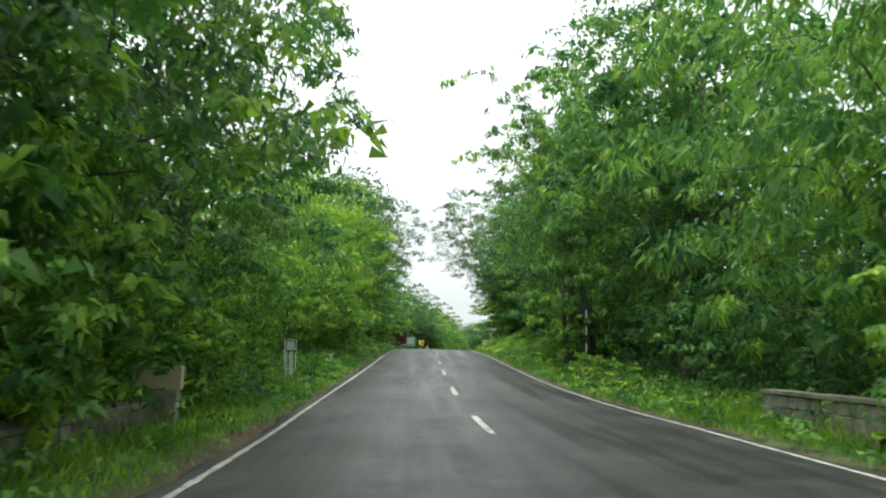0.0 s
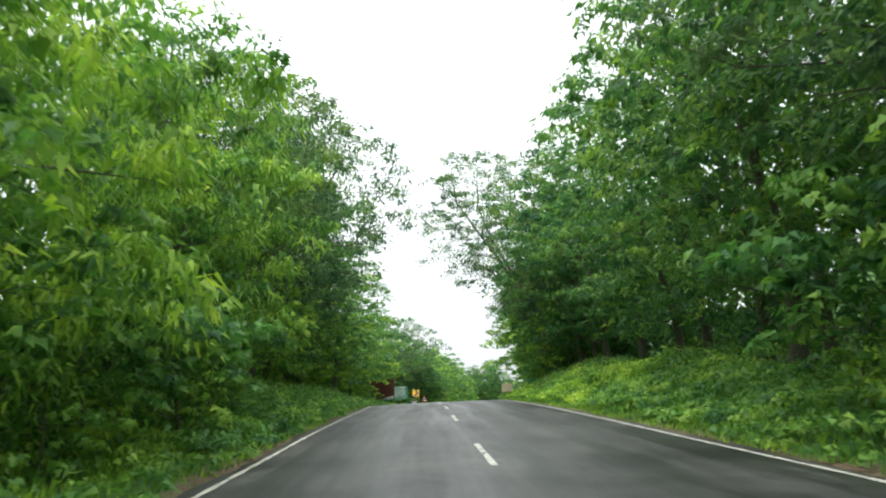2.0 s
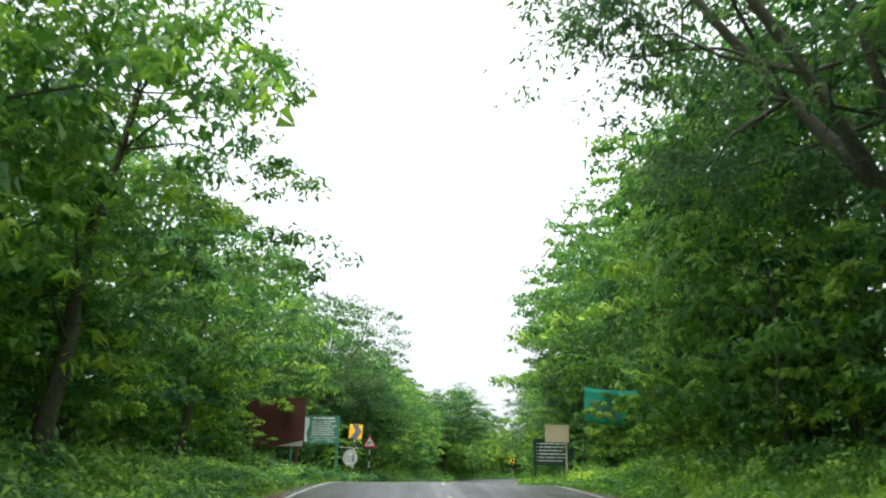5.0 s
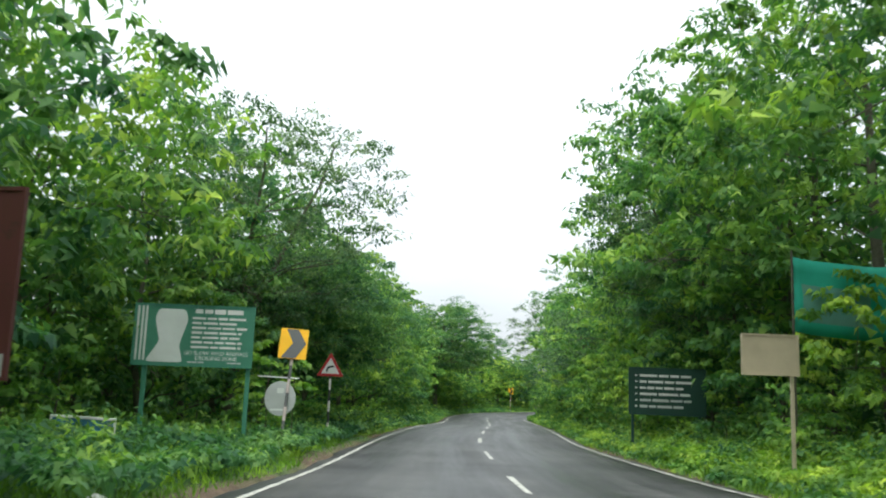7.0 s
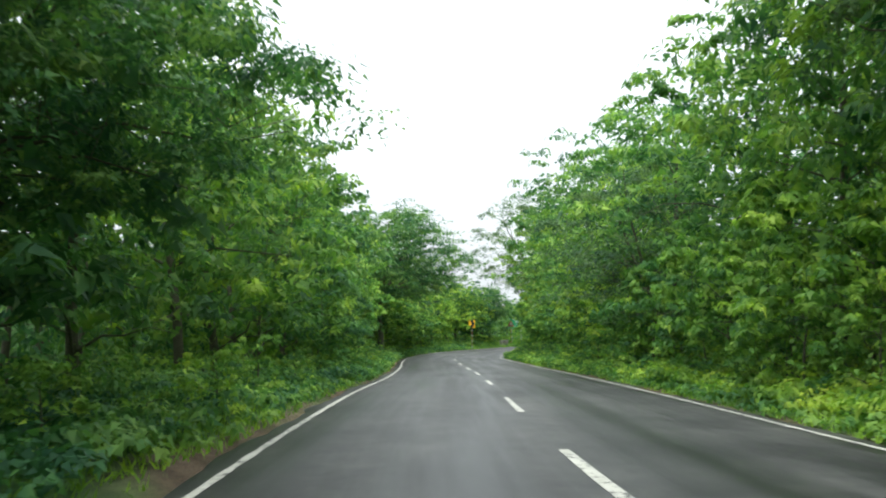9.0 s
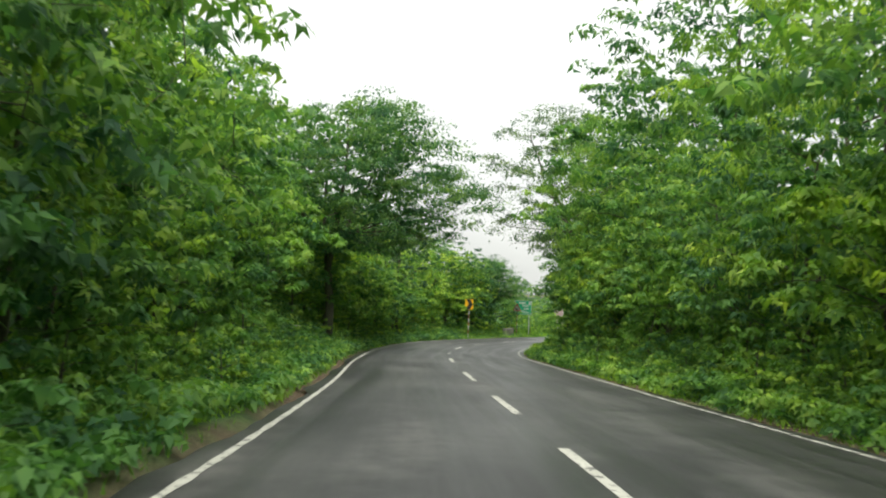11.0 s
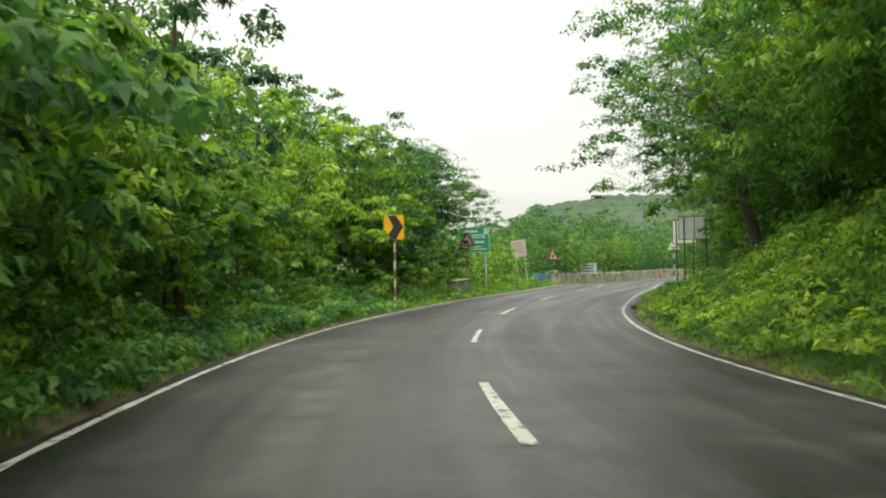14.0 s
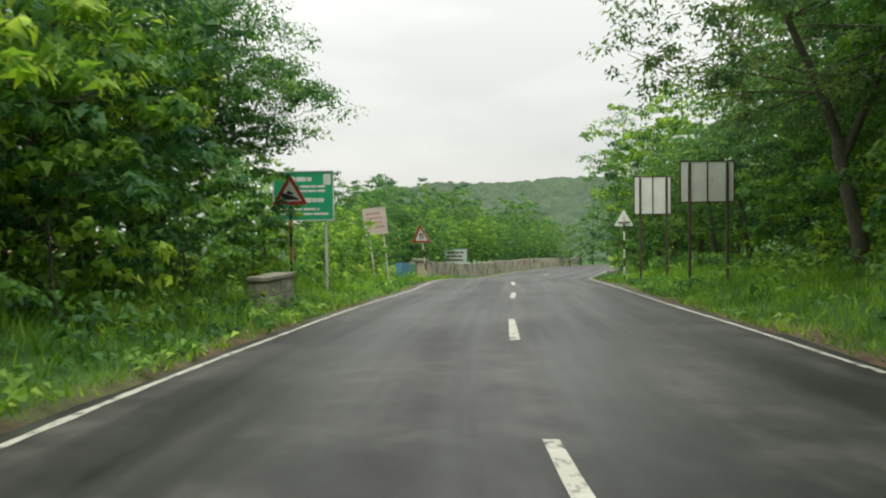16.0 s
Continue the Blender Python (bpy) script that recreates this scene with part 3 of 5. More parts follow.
def tree(kind, seed, H, R, base, boughs, subs, per, leaf, mat, slender=0.42, droop=0.35, limbs=8, trunk_r=0.16, lean=0.5, shell=0.55, dome=True, big=0.3, onesided=1.0, core=0, sides=3, under=2.4, shift=0.0, fork=0, flat=0.42):
    """A tree: tapered trunk, forked or single, with limbs and branches, and a crown of separate boughs of leaf clumps. Its foot is at the origin, its open side looks along +x."""
    rng = np.random.default_rng(seed)
    ob = new(kind)
    ob.empty_display_size = 0.3
    zc, hz = base + (H - base) * 0.52, (H - base) * 0.5
    ph = rng.uniform(0, 6.28, 6)

    def reach(az, z):
        """Radius of the crown's uneven outline."""
        u = np.clip((z - zc) / hz, -1, 1)
        r = R * np.sqrt(np.maximum(0.02, 1 - np.abs(u) ** np.where(u < 0, under, 2.4))) * np.where(u > 0, 1 - 0.25 * u, 1.0)
        r = r * (1 + onesided * 0.22 * np.cos(az))
        return r * (1 + 0.15 * np.sin(2 * az + ph[0] + 2 * u) + 0.11 * np.sin(3 * az + ph[1] - 3 * u) + 0.08 * np.sin(5 * az + ph[2] + 5 * u))

    def axis(z):
        """The crown's middle leans out over the open side."""
        return shift * np.clip(z / zc, 0, 1.2) ** 1.5

    bm = bmesh.new()
    drift = rng.uniform(-1, 1, 2) * lean
    top = base * 1.02 if fork else base + (H - base) * 0.72
    zs = np.linspace(-0.4, top, 7)
    spine = [Vector((drift[0] * (z / H) + 0.12 * math.sin(z * 1.1 + ph[3]) + float(axis(max(z, 0))), drift[1] * (z / H) + 0.12 * math.sin(z * 0.9 + ph[4]), z)) for z in zs]
    rad = np.interp(zs, [-0.4, 0.6, zs[-1]], [trunk_r * 1.5, trunk_r, trunk_r * (0.75 if fork else 0.3)])
    pipe(bm, spine, rad, 7)
    stems = [(spine, rad)]
    for i in range(fork):
        az = 2 * math.pi * (i + 0.35) / fork + rng.uniform(-0.3, 0.3)
        foot, tall = spine[-1 - (i % 2)], H * rng.uniform(0.82, 0.95)
        out = R * rng.uniform(0.38, 0.6)
        pts = []
        for j in range(6):
            f = j / 5
            wob = 0.1 * R * math.sin(3.1 * f + ph[i % 6]) * f
            z = foot.z + (tall - foot.z) * f
            pts.append(Vector((foot.x + math.cos(az) * out * f ** 0.8 + wob + float(axis(z) - axis(foot.z)), foot.y + math.sin(az) * out * f ** 0.8 - wob, z)))
        rr_ = np.linspace(trunk_r * 0.6, trunk_r * 0.13, 6)
        pipe(bm, pts, rr_, 6)
        stems.append((pts, rr_))
    if fork:
        stems = stems[1:]
    # the boughs keep a distance from each other, so that dark gaps and sky stay between them
    cent = []
    for i in range(boughs):
        n = 7
        az = rng.uniform(-math.pi, math.pi, n)
        az = az - onesided * 0.55 * np.sin(az)
        if onesided >= 1:  # the side turned to the woods stays thin
            az = np.where((np.cos(az) < -0.5) & (rng.uniform(0, 1, n) < 0.8), az * 0.55, az)
        z = base + (H - base) * np.clip(rng.beta(1.2, 1.1, n), 0.04, 0.97)
        rr = reach(az, z) * (shell + (1 - shell) * rng.uniform(0, 1, n) ** 0.6) * 0.9
        c = np.stack([np.cos(az) * rr + drift[0] * z / H + axis(z), np.sin(az) * rr + drift[1] * z / H, z], 1)
        if cent:
            gap = np.min(np.linalg.norm((c[:, None] - np.array(cent)[None]) * np.array([1, 1, 1.5]), axis=2), axis=1)
            cent.append(c[int(np.argmax(gap))])
        else:
            cent.append(c[0])
    cent = np.array(cent)
    radius = R * big * rng.uniform(0.6, 1.3, boughs)
    # limbs from the stems to some boughs; the rest hang on branches of those limbs
    order = rng.permutation(boughs)
    knots = [(q, float(r)) for pts, rd in stems for q, r in zip(pts[2:], rd[2:])]
    for rank, i in enumerate(order):
        end = Vector(cent[i]) - Vector((0, 0, float(radius[i]) * 0.1))
        if rank < limbs:
            pts, rd = stems[rank % len(stems)]
            k = int(np.argmin([(p - end).length + 1.2 * max(0.0, p.z - end.z + 0.5) + (0.6 * R if j < 1 else 0) for j, p in enumerate(pts)]))
            a, r = pts[k], float(rd[k]) * 0.5
        else:
            a, r = min(knots, key=lambda q: (q[0] - end).length + 0.8 * max(0.0, q[0].z - end.z))
            r *= 0.6
        r = min(max(r, 0.01), 0.075 if fork else 0.038)
        end = a.lerp(end, 1.0 if fork else 0.85)
        mid = a.lerp(end, 0.5) + Vector((rng.uniform(-0.12, 0.12), rng.uniform(-0.12, 0.12), rng.uniform(0.0, 0.14))) * (end - a).length
        if rank < limbs:
            bend = mid.lerp(end, 0.5) + Vector((rng.uniform(-0.08, 0.08), rng.uniform(-0.08, 0.08), rng.uniform(-0.06, 0.1))) * (end - a).length
            pipe(bm, [a, mid, bend, end], [r, r * 0.65, r * 0.42, r * 0.18], 5)
        else:
            pipe(bm, [a, mid, end], [r, r * 0.65, r * 0.25], 3)
        knots += [(mid, r * 0.65), (a.lerp(mid, 0.6), r * 0.8), (mid.lerp(end, 0.6), r * 0.4)]
        for j in range(2 if rank < limbs else 0):
            tip = end + Vector((rng.uniform(-1, 1), rng.uniform(-1, 1), rng.uniform(-0.15, 0.5))) * float(radius[i]) * 0.8
            pipe(bm, [mid.lerp(end, rng.uniform(0.5, 1.0)), tip], [r * 0.3, r * 0.1], 3)
    trunk = part("trunk", bm, BARK, ob, smooth=True)
    c2, size = bough_clumps(rng, cent, radius, subs, flat)
    make = dome_leaves if dome else clump_leaves
    blades = make(rng, c2, size, per, leaf, slender, droop, sides=sides)
    if core:  # broad inner leaves that close the heart of the crown
        # oversized, added to block light and sky so the inside looks shaded
        az, z = rng.uniform(-math.pi, math.pi, core), base + (H - base) * rng.uniform(0.03, 0.86, core)
        rr = reach(az, z) * 0.62 * rng.uniform(0.1, 1, core) ** 0.5
        c = np.stack([np.cos(az) * rr + drift[0] * z / H + axis(z), np.sin(az) * rr + drift[1] * z / H, z], 1)
        n = np.stack([np.cos(az), np.sin(az), rng.uniform(-0.2, 0.8, core)], 1) + rng.standard_normal((core, 3)) * 0.5
        L = (0.13 + 0.045 * R) * rng.uniform(0.7, 1.3, core)
        blades = np.concatenate([blades, leaf_blades(c, rng.standard_normal((core, 3)) - np.array([0, 0, 0.4]), n, L, L * 0.75, 0.14, sides)])
    crown = new("crown", blade_mesh("crown", blades, mat, sides))
    crown.parent = ob
    return ob


def bamboo(kind, seed, H, R, culms, per, leaf, mat):
    """A clump of bamboo: culms that arch outward, with sprays of narrow hanging leaves."""
    rng = np.random.default_rng(seed)
    ob = new(kind)
    ob.empty_display_size = 0.3
    bm = bmesh.new()
    c, d = [], []
    for i in range(culms):
        az = i * 2.4 + rng.uniform(-0.3, 0.3)
        az = az - 0.6 * math.sin(az)
        out, top = R * rng.uniform(0.3, 0.95), H * rng.uniform(0.65, 1.0)
        pts = []
        for j in range(10):
            f = j / 9
            x = 0.55 * math.cos(az * 3) + math.cos(az) * out * f ** 2.3
            y = 0.55 * math.sin(az * 3) + math.sin(az) * out * f ** 2.3
            pts.append(Vector((x, y, -0.2 + top * (math.sin(f * 1.9) / math.sin(1.57)))))
        for j in range(9):
            tube(bm, pts[j], pts[j + 1], 0.035 * (1 - j / 10), 0.035 * (1 - (j + 1) / 10), 4)
        for j in range(26):
            f = rng.uniform(1.2, 9.0)
            p = pts[int(min(f, 8))].lerp(pts[int(min(f, 8)) + 1], min(f, 9) - int(min(f, 8)))
            w = 0.75 * (1.25 - f / 10)
            spray = p + Vector((rng.uniform(-1, 1), rng.uniform(-1, 1), rng.uniform(-0.6, 0.5))) * w
            tube(bm, p, spray, 0.008, 0.003, 3)
            k = per
            q = np.array(p)[None] + (np.array(spray) - np.array(p))[None] * rng.uniform(0.2, 1.2, (k, 1)) + rng.standard_normal((k, 3)) * 0.16 * w
            c.append(q)
            d.append(np.array(spray - p)[None] * 0.7 / w + rng.standard_normal((k, 3)) * 0.45 - np.array([0, 0, 0.75]))
    part("stem", bm, BARK, ob, "thin arching bamboo culms", smooth=True)
    c, d = np.concatenate(c), np.concatenate(d)
    n = rng.standard_normal((len(c), 3)) * 0.6 + np.array([0, 0, 1.0])
    L = leaf * rng.uniform(0.6, 1.35, len(c))
    crown = new("crown", blade_mesh("crown", leaf_blades(c, d, n, L, L * 0.2, 0.12), mat))
    crown.parent = ob
    return ob


BUILDERS = {
    "tall_a": lambda: tree("tree", 11, 14.5, 4.6, 2.2, 36, 6, 26, 0.26, LEAF_DARK, slender=0.52, limbs=8, trunk_r=0.2, core=500, big=0.3),
    "tall_b": lambda: tree("tree", 12, 13.0, 4.4, 1.6, 34, 6, 27, 0.26, LEAF_MID, slender=0.52, limbs=8, trunk_r=0.17, core=500, big=0.3),
    "canopy": lambda: tree("tree", 47, 14.5, 4.6, 1.6, 42, 6, 26, 0.25, LEAF_DARK, slender=0.5, limbs=10, trunk_r=0.2, core=450, big=0.31, under=2.0, shift=1.6),
    "tall_c": lambda: tree("tree", 13, 12.0, 4.8, 2.4, 44, 7, 34, 0.19, LEAF_GREY, slender=0.46, limbs=14, trunk_r=0.17, shell=0.4, big=0.28, core=90, dome=False, fork=3),
    "plume": lambda: tree("tree", 14, 11.0, 4.0, 0.8, 40, 6, 29, 0.27, LEAF_MID, slender=0.26, droop=0.9, limbs=8, trunk_r=0.12, dome=False, big=0.3, core=400),
    "bamboo": lambda: bamboo("bamboo", 34, 12.0, 5.2, 22, 18, 0.27, LEAF_MID),
    "sapling": lambda: tree("sapling", 46, 4.4, 1.7, 0.5, 22, 4, 7, 0.3, LEAF_FRESH, slender=0.62, droop=0.3, limbs=5, trunk_r=0.05, lean=0.3, big=0.34, core=0, sides=4, onesided=0.3, dome=False, shell=0.4),
    "fresh": lambda: tree("tree", 45, 9.6, 3.7, 0.8, 36, 7, 40, 0.21, LEAF_FRESH, slender=0.3, droop=0.8, limbs=8, trunk_r=0.12, dome=False, big=0.3, core=330, shift=0.5),
    "bush_a": lambda: tree("small_tree", 15, 7.4, 3.3, 0.9, 26, 6, 23, 0.21, LEAF_MID, slender=0.54, limbs=6, trunk_r=0.11, big=0.31, core=380, under=4),
    "bush_b": lambda: tree("small_tree", 16, 6.4, 3.0, 0.8, 24, 6, 23, 0.21, LEAF_FRESH, slender=0.54, limbs=6, trunk_r=0.1, big=0.32, core=350, under=4),
    "bush_c": lambda: tree("small_tree", 17, 8.2, 3.4, 1.0, 26, 6, 22, 0.215, LEAF_DARK, slender=0.54, limbs=6, trunk_r=0.12, big=0.31, core=380, under=4),
    "spreading": lambda: tree("tree", 18, 10.6, 5.2, 3.8, 118, 9, 52, 0.15, LEAF_DARK, slender=0.48, limbs=18, trunk_r=0.21, lean=0.8, shell=0.35, big=0.27, onesided=0.5, under=7, fork=4, core=900, shift=0.6),
    "airy_tall": lambda: tree("tree", 41, 17.5, 5.0, 4.6, 100, 7, 42, 0.16, LEAF_GREY, slender=0.46, limbs=30, trunk_r=0.24, shell=0.3, big=0.25, core=0, dome=False, fork=3, shift=2.8, onesided=0.8, under=4),
    "airy_broad": lambda: tree("tree", 42, 13.0, 4.9, 3.6, 74, 7, 40, 0.16, LEAF_GREY, slender=0.46, limbs=28, trunk_r=0.2, shell=0.3, big=0.26, core=0, dome=False, fork=3, shift=0.8, onesided=0.8, under=4),
    "clumpy": lambda: tree("tree", 43, 11.5, 4.2, 2.8, 40, 8, 40, 0.155, LEAF_DARK, slender=0.52, limbs=16, trunk_r=0.2, shell=0.5, big=0.27, core=120, shift=0.8, under=4),
    "slim": lambda: tree("tree", 19, 10.0, 2.4, 2.6, 38, 6, 26, 0.16, LEAF_GREY, slender=0.5, limbs=14, trunk_r=0.1, shell=0.3, big=0.27, onesided=0.0, dome=False, fork=2),
    "back": lambda: tree("tree", 20, 12.5, 4.8, 0.4, 22, 5, 17, 0.42, LEAF_DARK, slender=0.55, limbs=4, trunk_r=0.18, big=0.34, core=300),
    "fill": lambda: tree("small_tree", 48, 6.4, 3.3, 0.1, 19, 5, 14, 0.31, LEAF_DARK, slender=0.52, limbs=4, trunk_r=0.1, big=0.34, core=330),
    "low_a": lambda: tree("bush", 24, 3.9, 2.3, 0.05, 18, 6, 30, 0.17, LEAF_FRESH, slender=0.58, limbs=4, trunk_r=0.05, lean=0.3, big=0.34, core=110, sides=3),
    "low_b": lambda: tree("bush", 25, 3.4, 2.1, 0.05, 18, 6, 28, 0.18, LEAF_MID, slender=0.6, limbs=4, trunk_r=0.05, lean=0.3, big=0.34, core=110, sides=3),
    "shrub_a": lambda: tree("shrub", 21, 2.2, 1.25, 0.05, 11, 5, 18, 0.17, LEAF_FRESH, slender=0.56, limbs=3, trunk_r=0.03, lean=0.2, big=0.36, onesided=0.4, core=40, sides=3),
    "shrub_b": lambda: tree("shrub", 22, 1.6, 1.15, 0.02, 10, 5, 18, 0.16, LEAF_MID, slender=0.56, limbs=3, trunk_r=0.025, lean=0.2, big=0.36, onesided=0.4, core=40, sides=3),
    "shrub_c": lambda: tree("shrub", 23, 3.1, 1.5, 0.1, 14, 5, 20, 0.17, LEAF_FRESH, slender=0.6, limbs=4, trunk_r=0.04, lean=0.3, big=0.34, onesided=0.4, core=50, sides=3),
}
TREE_TAGS = {
    "tall_a": ("tall dark green tree in dense full leaf above the verge", "tree"),
    "tall_b": ("tall mid green tree with a broad leafy crown", "tree"),
    "canopy": ("tall dark tree with a high closed crown over shade", "tree"),
    "tall_c": ("tall grey green tree with open crown and showing limbs", "tree"),
    "plume": ("plume-like tree with long narrow drooping green leaves", "tree"),
    "bush_a": ("small bushy green tree leafy down to the ground", "tree"),
    "bush_b": ("small fresh yellow green bushy tree beside the road", "tree"),
    "bush_c": ("small dark green bushy tree leafy to the ground", "tree"),
    "spreading": ("wide dark tree with fine dense leaves and many forking limbs", "tree"),
    "bamboo": ("tall bamboo clump with arching culms and hanging narrow leaves", "bamboo"),
    "sapling": ("young tree with large broad bright green leaves", "tree"),
    "fresh": ("bright yellow green tree with soft drooping feathery leaves", "tree"),
    "airy_tall": ("very tall grey green tree with airy crown and bare forks", "tree"),
    "airy_broad": ("forked grey green tree with light seen through its crown", "tree"),
    "clumpy": ("dark green tree with leaves bunched on spreading limbs", "tree"),
    "slim": ("slim grey green young tree with a light crown", "tree"),
    "back": ("dark green woodland tree behind the roadside trees", "tree"),
    "fill": ("dense thicket tree, added with dark green leaves to fill shady gaps", "tree"),
    "low_a": ("rounded fresh green leafy bush under the roadside trees", "bush"),
    "low_b": ("broad-leaved mid green bush under the roadside trees", "bush"),
    "shrub_a": ("fresh green leafy shrub on the roadside verge", "shrub"),
    "shrub_b": ("low green leafy shrub on the roadside verge", "shrub"),
    "shrub_c": ("broad-leaved green shrub on the roadside verge", "shrub"),
}
MADE, CROWN = {}, {}
spin = random.Random(5)
# clear air over the verges: height that the growth reaches, along the arc, at 3, 5, 8 and 12 m from the centre
AIR_S = np.arange(6, 301, 6)
AIR_L3 = [16, 6.25, 3.25, 3.75, 5.75, 7.25, 5.5, 8, 10, 7.25, 4.25, 5, 5, 5.75, 4.75, 5.5, 6.75, 4, 3.5, 4.5, 4.25, 4.75, 5.25, 5.75, 4.25, 4.75, 7, 8, 8.5, 3.75, 5.25, 4.75, 5, 4.5, 2.75, 3, 3.75, 4.5, 5, 5.75, 6.75, 7.5, 8.25, 8.75, 9.25, 10, 11.75, 13.75, 15.75, 16]
AIR_L5 = [16, 16, 16, 5.25, 5.5, 8.25, 9.75, 10, 10.5, 13, 15, 16, 8.25, 9.25, 9, 11, 7.5, 8.5, 10, 6.25, 6.75, 7.25, 7.5, 7.25, 7, 7, 7.5, 8, 8.5, 5.5, 5.5, 7, 6.5, 6.5, 6.25, 5, 3.5, 4.25, 5, 5.75, 6.5, 7.25, 8, 8.75, 9.25, 9.75, 10.5, 12.25, 14.25, 16]
AIR_L8 = [16, 16, 16, 16, 7.75, 7.75, 9.75, 12.5, 14.75, 15.75, 16, 16, 16, 13.5, 14, 13.5, 14.75, 16, 11, 11.5, 10, 9.25, 9.5, 10.5, 9.25, 9.5, 9.75, 9.5, 9.5, 8.75, 10.5, 7.25, 10.5, 8, 7.75, 7.25, 7, 5.25, 4.75, 5.5, 6.5, 7.5, 8, 8.5, 9.25, 9.75, 10.25, 11, 11.75, 14]
AIR_L12 = [16, 16, 16, 16, 16, 11.25, 11.75, 11.25, 13.75, 16, 16, 16, 16, 16, 16, 16, 16, 16, 16, 16, 16, 15, 14.75, 15.5, 13.25, 13.5, 14.5, 15.25, 12.5, 12.75, 15, 11.25, 9.75, 13, 8.5, 9, 9, 9, 7.25, 6, 5.75, 6.75, 8, 8.5, 9.25, 9.75, 10.5, 10.75, 11.25, 12]
AIR_R3 = [16, 16, 9, 11.5, 8, 8, 7.25, 7.5, 1.75, 1.5, 1.25, 1, 1.25, 1.5, 1.75, 1.75, 2.25, 2.75, 4, 4.5, 5, 6.5, 7.25, 8, 8.75, 9.5, 4.75, 5, 5.25, 2.75, 3, 3.5, 3.25, 3.5, 4, 4.75, 5.25, 5.75, 6.25, 7, 8.25, 9.25, 10.5, 12, 13.5, 15, 16, 16, 16, 16]
AIR_R5 = [16, 16, 16, 11.75, 14.25, 16, 11.5, 10, 10.5, 11.5, 12.75, 13.75, 16, 2.75, 2.75, 3, 3.75, 10.5, 11.5, 12.5, 12.25, 10.25, 11.25, 10.5, 10.5, 10.75, 11.75, 10.25, 10.5, 12, 13.75, 6.5, 7.25, 8.5, 10, 11.5, 16, 7.5, 7.75, 8.75, 9.75, 11, 12, 13.5, 14.75, 16, 16, 16, 16, 16]
AIR_R8 = [16, 16, 16, 16, 16, 16, 16, 16, 16, 14.5, 15.5, 16, 16, 16, 16, 16, 16, 16, 16, 16, 16, 16, 16, 15.25, 15.75, 14.75, 14, 14.5, 15.25, 15.25, 15.75, 16, 16, 16, 16, 16, 16, 16, 16, 16, 16, 16, 16, 16, 16, 16, 16, 16, 16, 16]
BELT = {-1: [np.array(r) for r in (AIR_L3, AIR_L5, AIR_L8, AIR_L12)], 1: [np.array(r) for r in (AIR_R3, AIR_R5, AIR_R8, [16.5] * 50)]}


def headroom(s, off):
    """Height up to which growth may reach at arc s and offset off."""
    a = np.abs(off)
    h = []
    for k in range(4):
        l, r = np.interp(s, AIR_S, BELT[-1][k]), np.interp(s, AIR_S, BELT[1][k])
        h.append(np.where(off < 0, l, r))
    out = np.where(a < 5, h[0] + (h[1] - h[0]) * (a - 3) / 2, np.where(a < 8, h[1] + (h[2] - h[1]) * (a - 5) / 3, h[2] + (h[3] - h[2]) * np.clip((a - 8) / 4, 0, 1)))
    return np.where(a < 2.6, 0.0, out)


def fits(kind, s, off, scale, tall, turn):
    """Share of the crown that stands in the clear air over the road."""
    p = CROWN[kind] * np.array([scale, scale, scale * tall])
    c, w = math.cos(radians(turn)), math.sin(radians(turn))
    dx, dy = p[:, 0] * c - p[:, 1] * w, p[:, 0] * w + p[:, 1] * c
    base = float(ground_h(s, off))
    return float(np.mean(p[:, 2] + base > headroom(s + dy, off + dx)))


def plant(kind, s, off, scale=1.0, tall=1.0, free=False):
    """Plants a tree or shrub at arc s, offset off; one that would stand in the clear air is set back and grown smaller."""
    turn = (0 if off < 0 else 180) + spin.uniform(-55, 55) * (0.35 if free else 1.0)
    tilt = spin.uniform(-4, 4), spin.uniform(-4, 4)
    first = kind not in MADE
    if first:
        MADE[kind] = BUILDERS[kind]()
        me = [k for k in MADE[kind].children if k.name.startswith("crown")][0].data
        co = np.empty(len(me.vertices) * 3, np.float32)
        me.vertices.foreach_get("co", co)
        CROWN[kind] = co.reshape(-1, 3)[::61].astype(float)
    if not free:
        for _ in range(20):
            if fits(kind, s, off, scale, tall, turn) < 0.055:
                break
            off += 0.14 if off > 0 else -0.14
            scale *= 0.965
    m = Matrix.Translation(place(s, off)) @ pose(0, 0, 0, *tilt, heading(s) + turn) @ Matrix.Diagonal((scale, scale, scale * tall, 1))
    if first:
        MADE[kind].matrix_basis = m
        return tagged(MADE[kind], *TREE_TAGS[kind], group=TREE_TAGS[kind][1] + " row along the road")
    copy = copy_thing(MADE[kind], m)
    copy.matrix_basis = m
    return copy


pick = random.Random(8)
# stretches kept open for boards and walls: side, from, to
OPEN = [(-1, 50, 121), (1, 86, 121), (-1, 9, 27.5), (1, 10, 18), (-1, 199, 206), (-1, 209, 236), (1, 216, 233), (1, 30, 35), (-1, 160, 173), (-1, 234, 300), (1, 44, 84), (-1, 26, 40), (1, 186, 216), (-1, 121, 137), (1, 18, 30)]


def clear_of(s, side):
    return any(side == d and a < s < b for d, a, b in OPEN)


def row(s0, s1, gap, off0, off1, kinds, lo=0.85, hi=1.15):
    """A ragged row of trees along one side."""
    s = s0
    while s < s1:
        plant(pick.choice(kinds), s + pick.uniform(-0.3, 0.3) * gap, pick.uniform(off0, off1), pick.uniform(lo, hi), pick.uniform(0.92, 1.08))
        s += gap


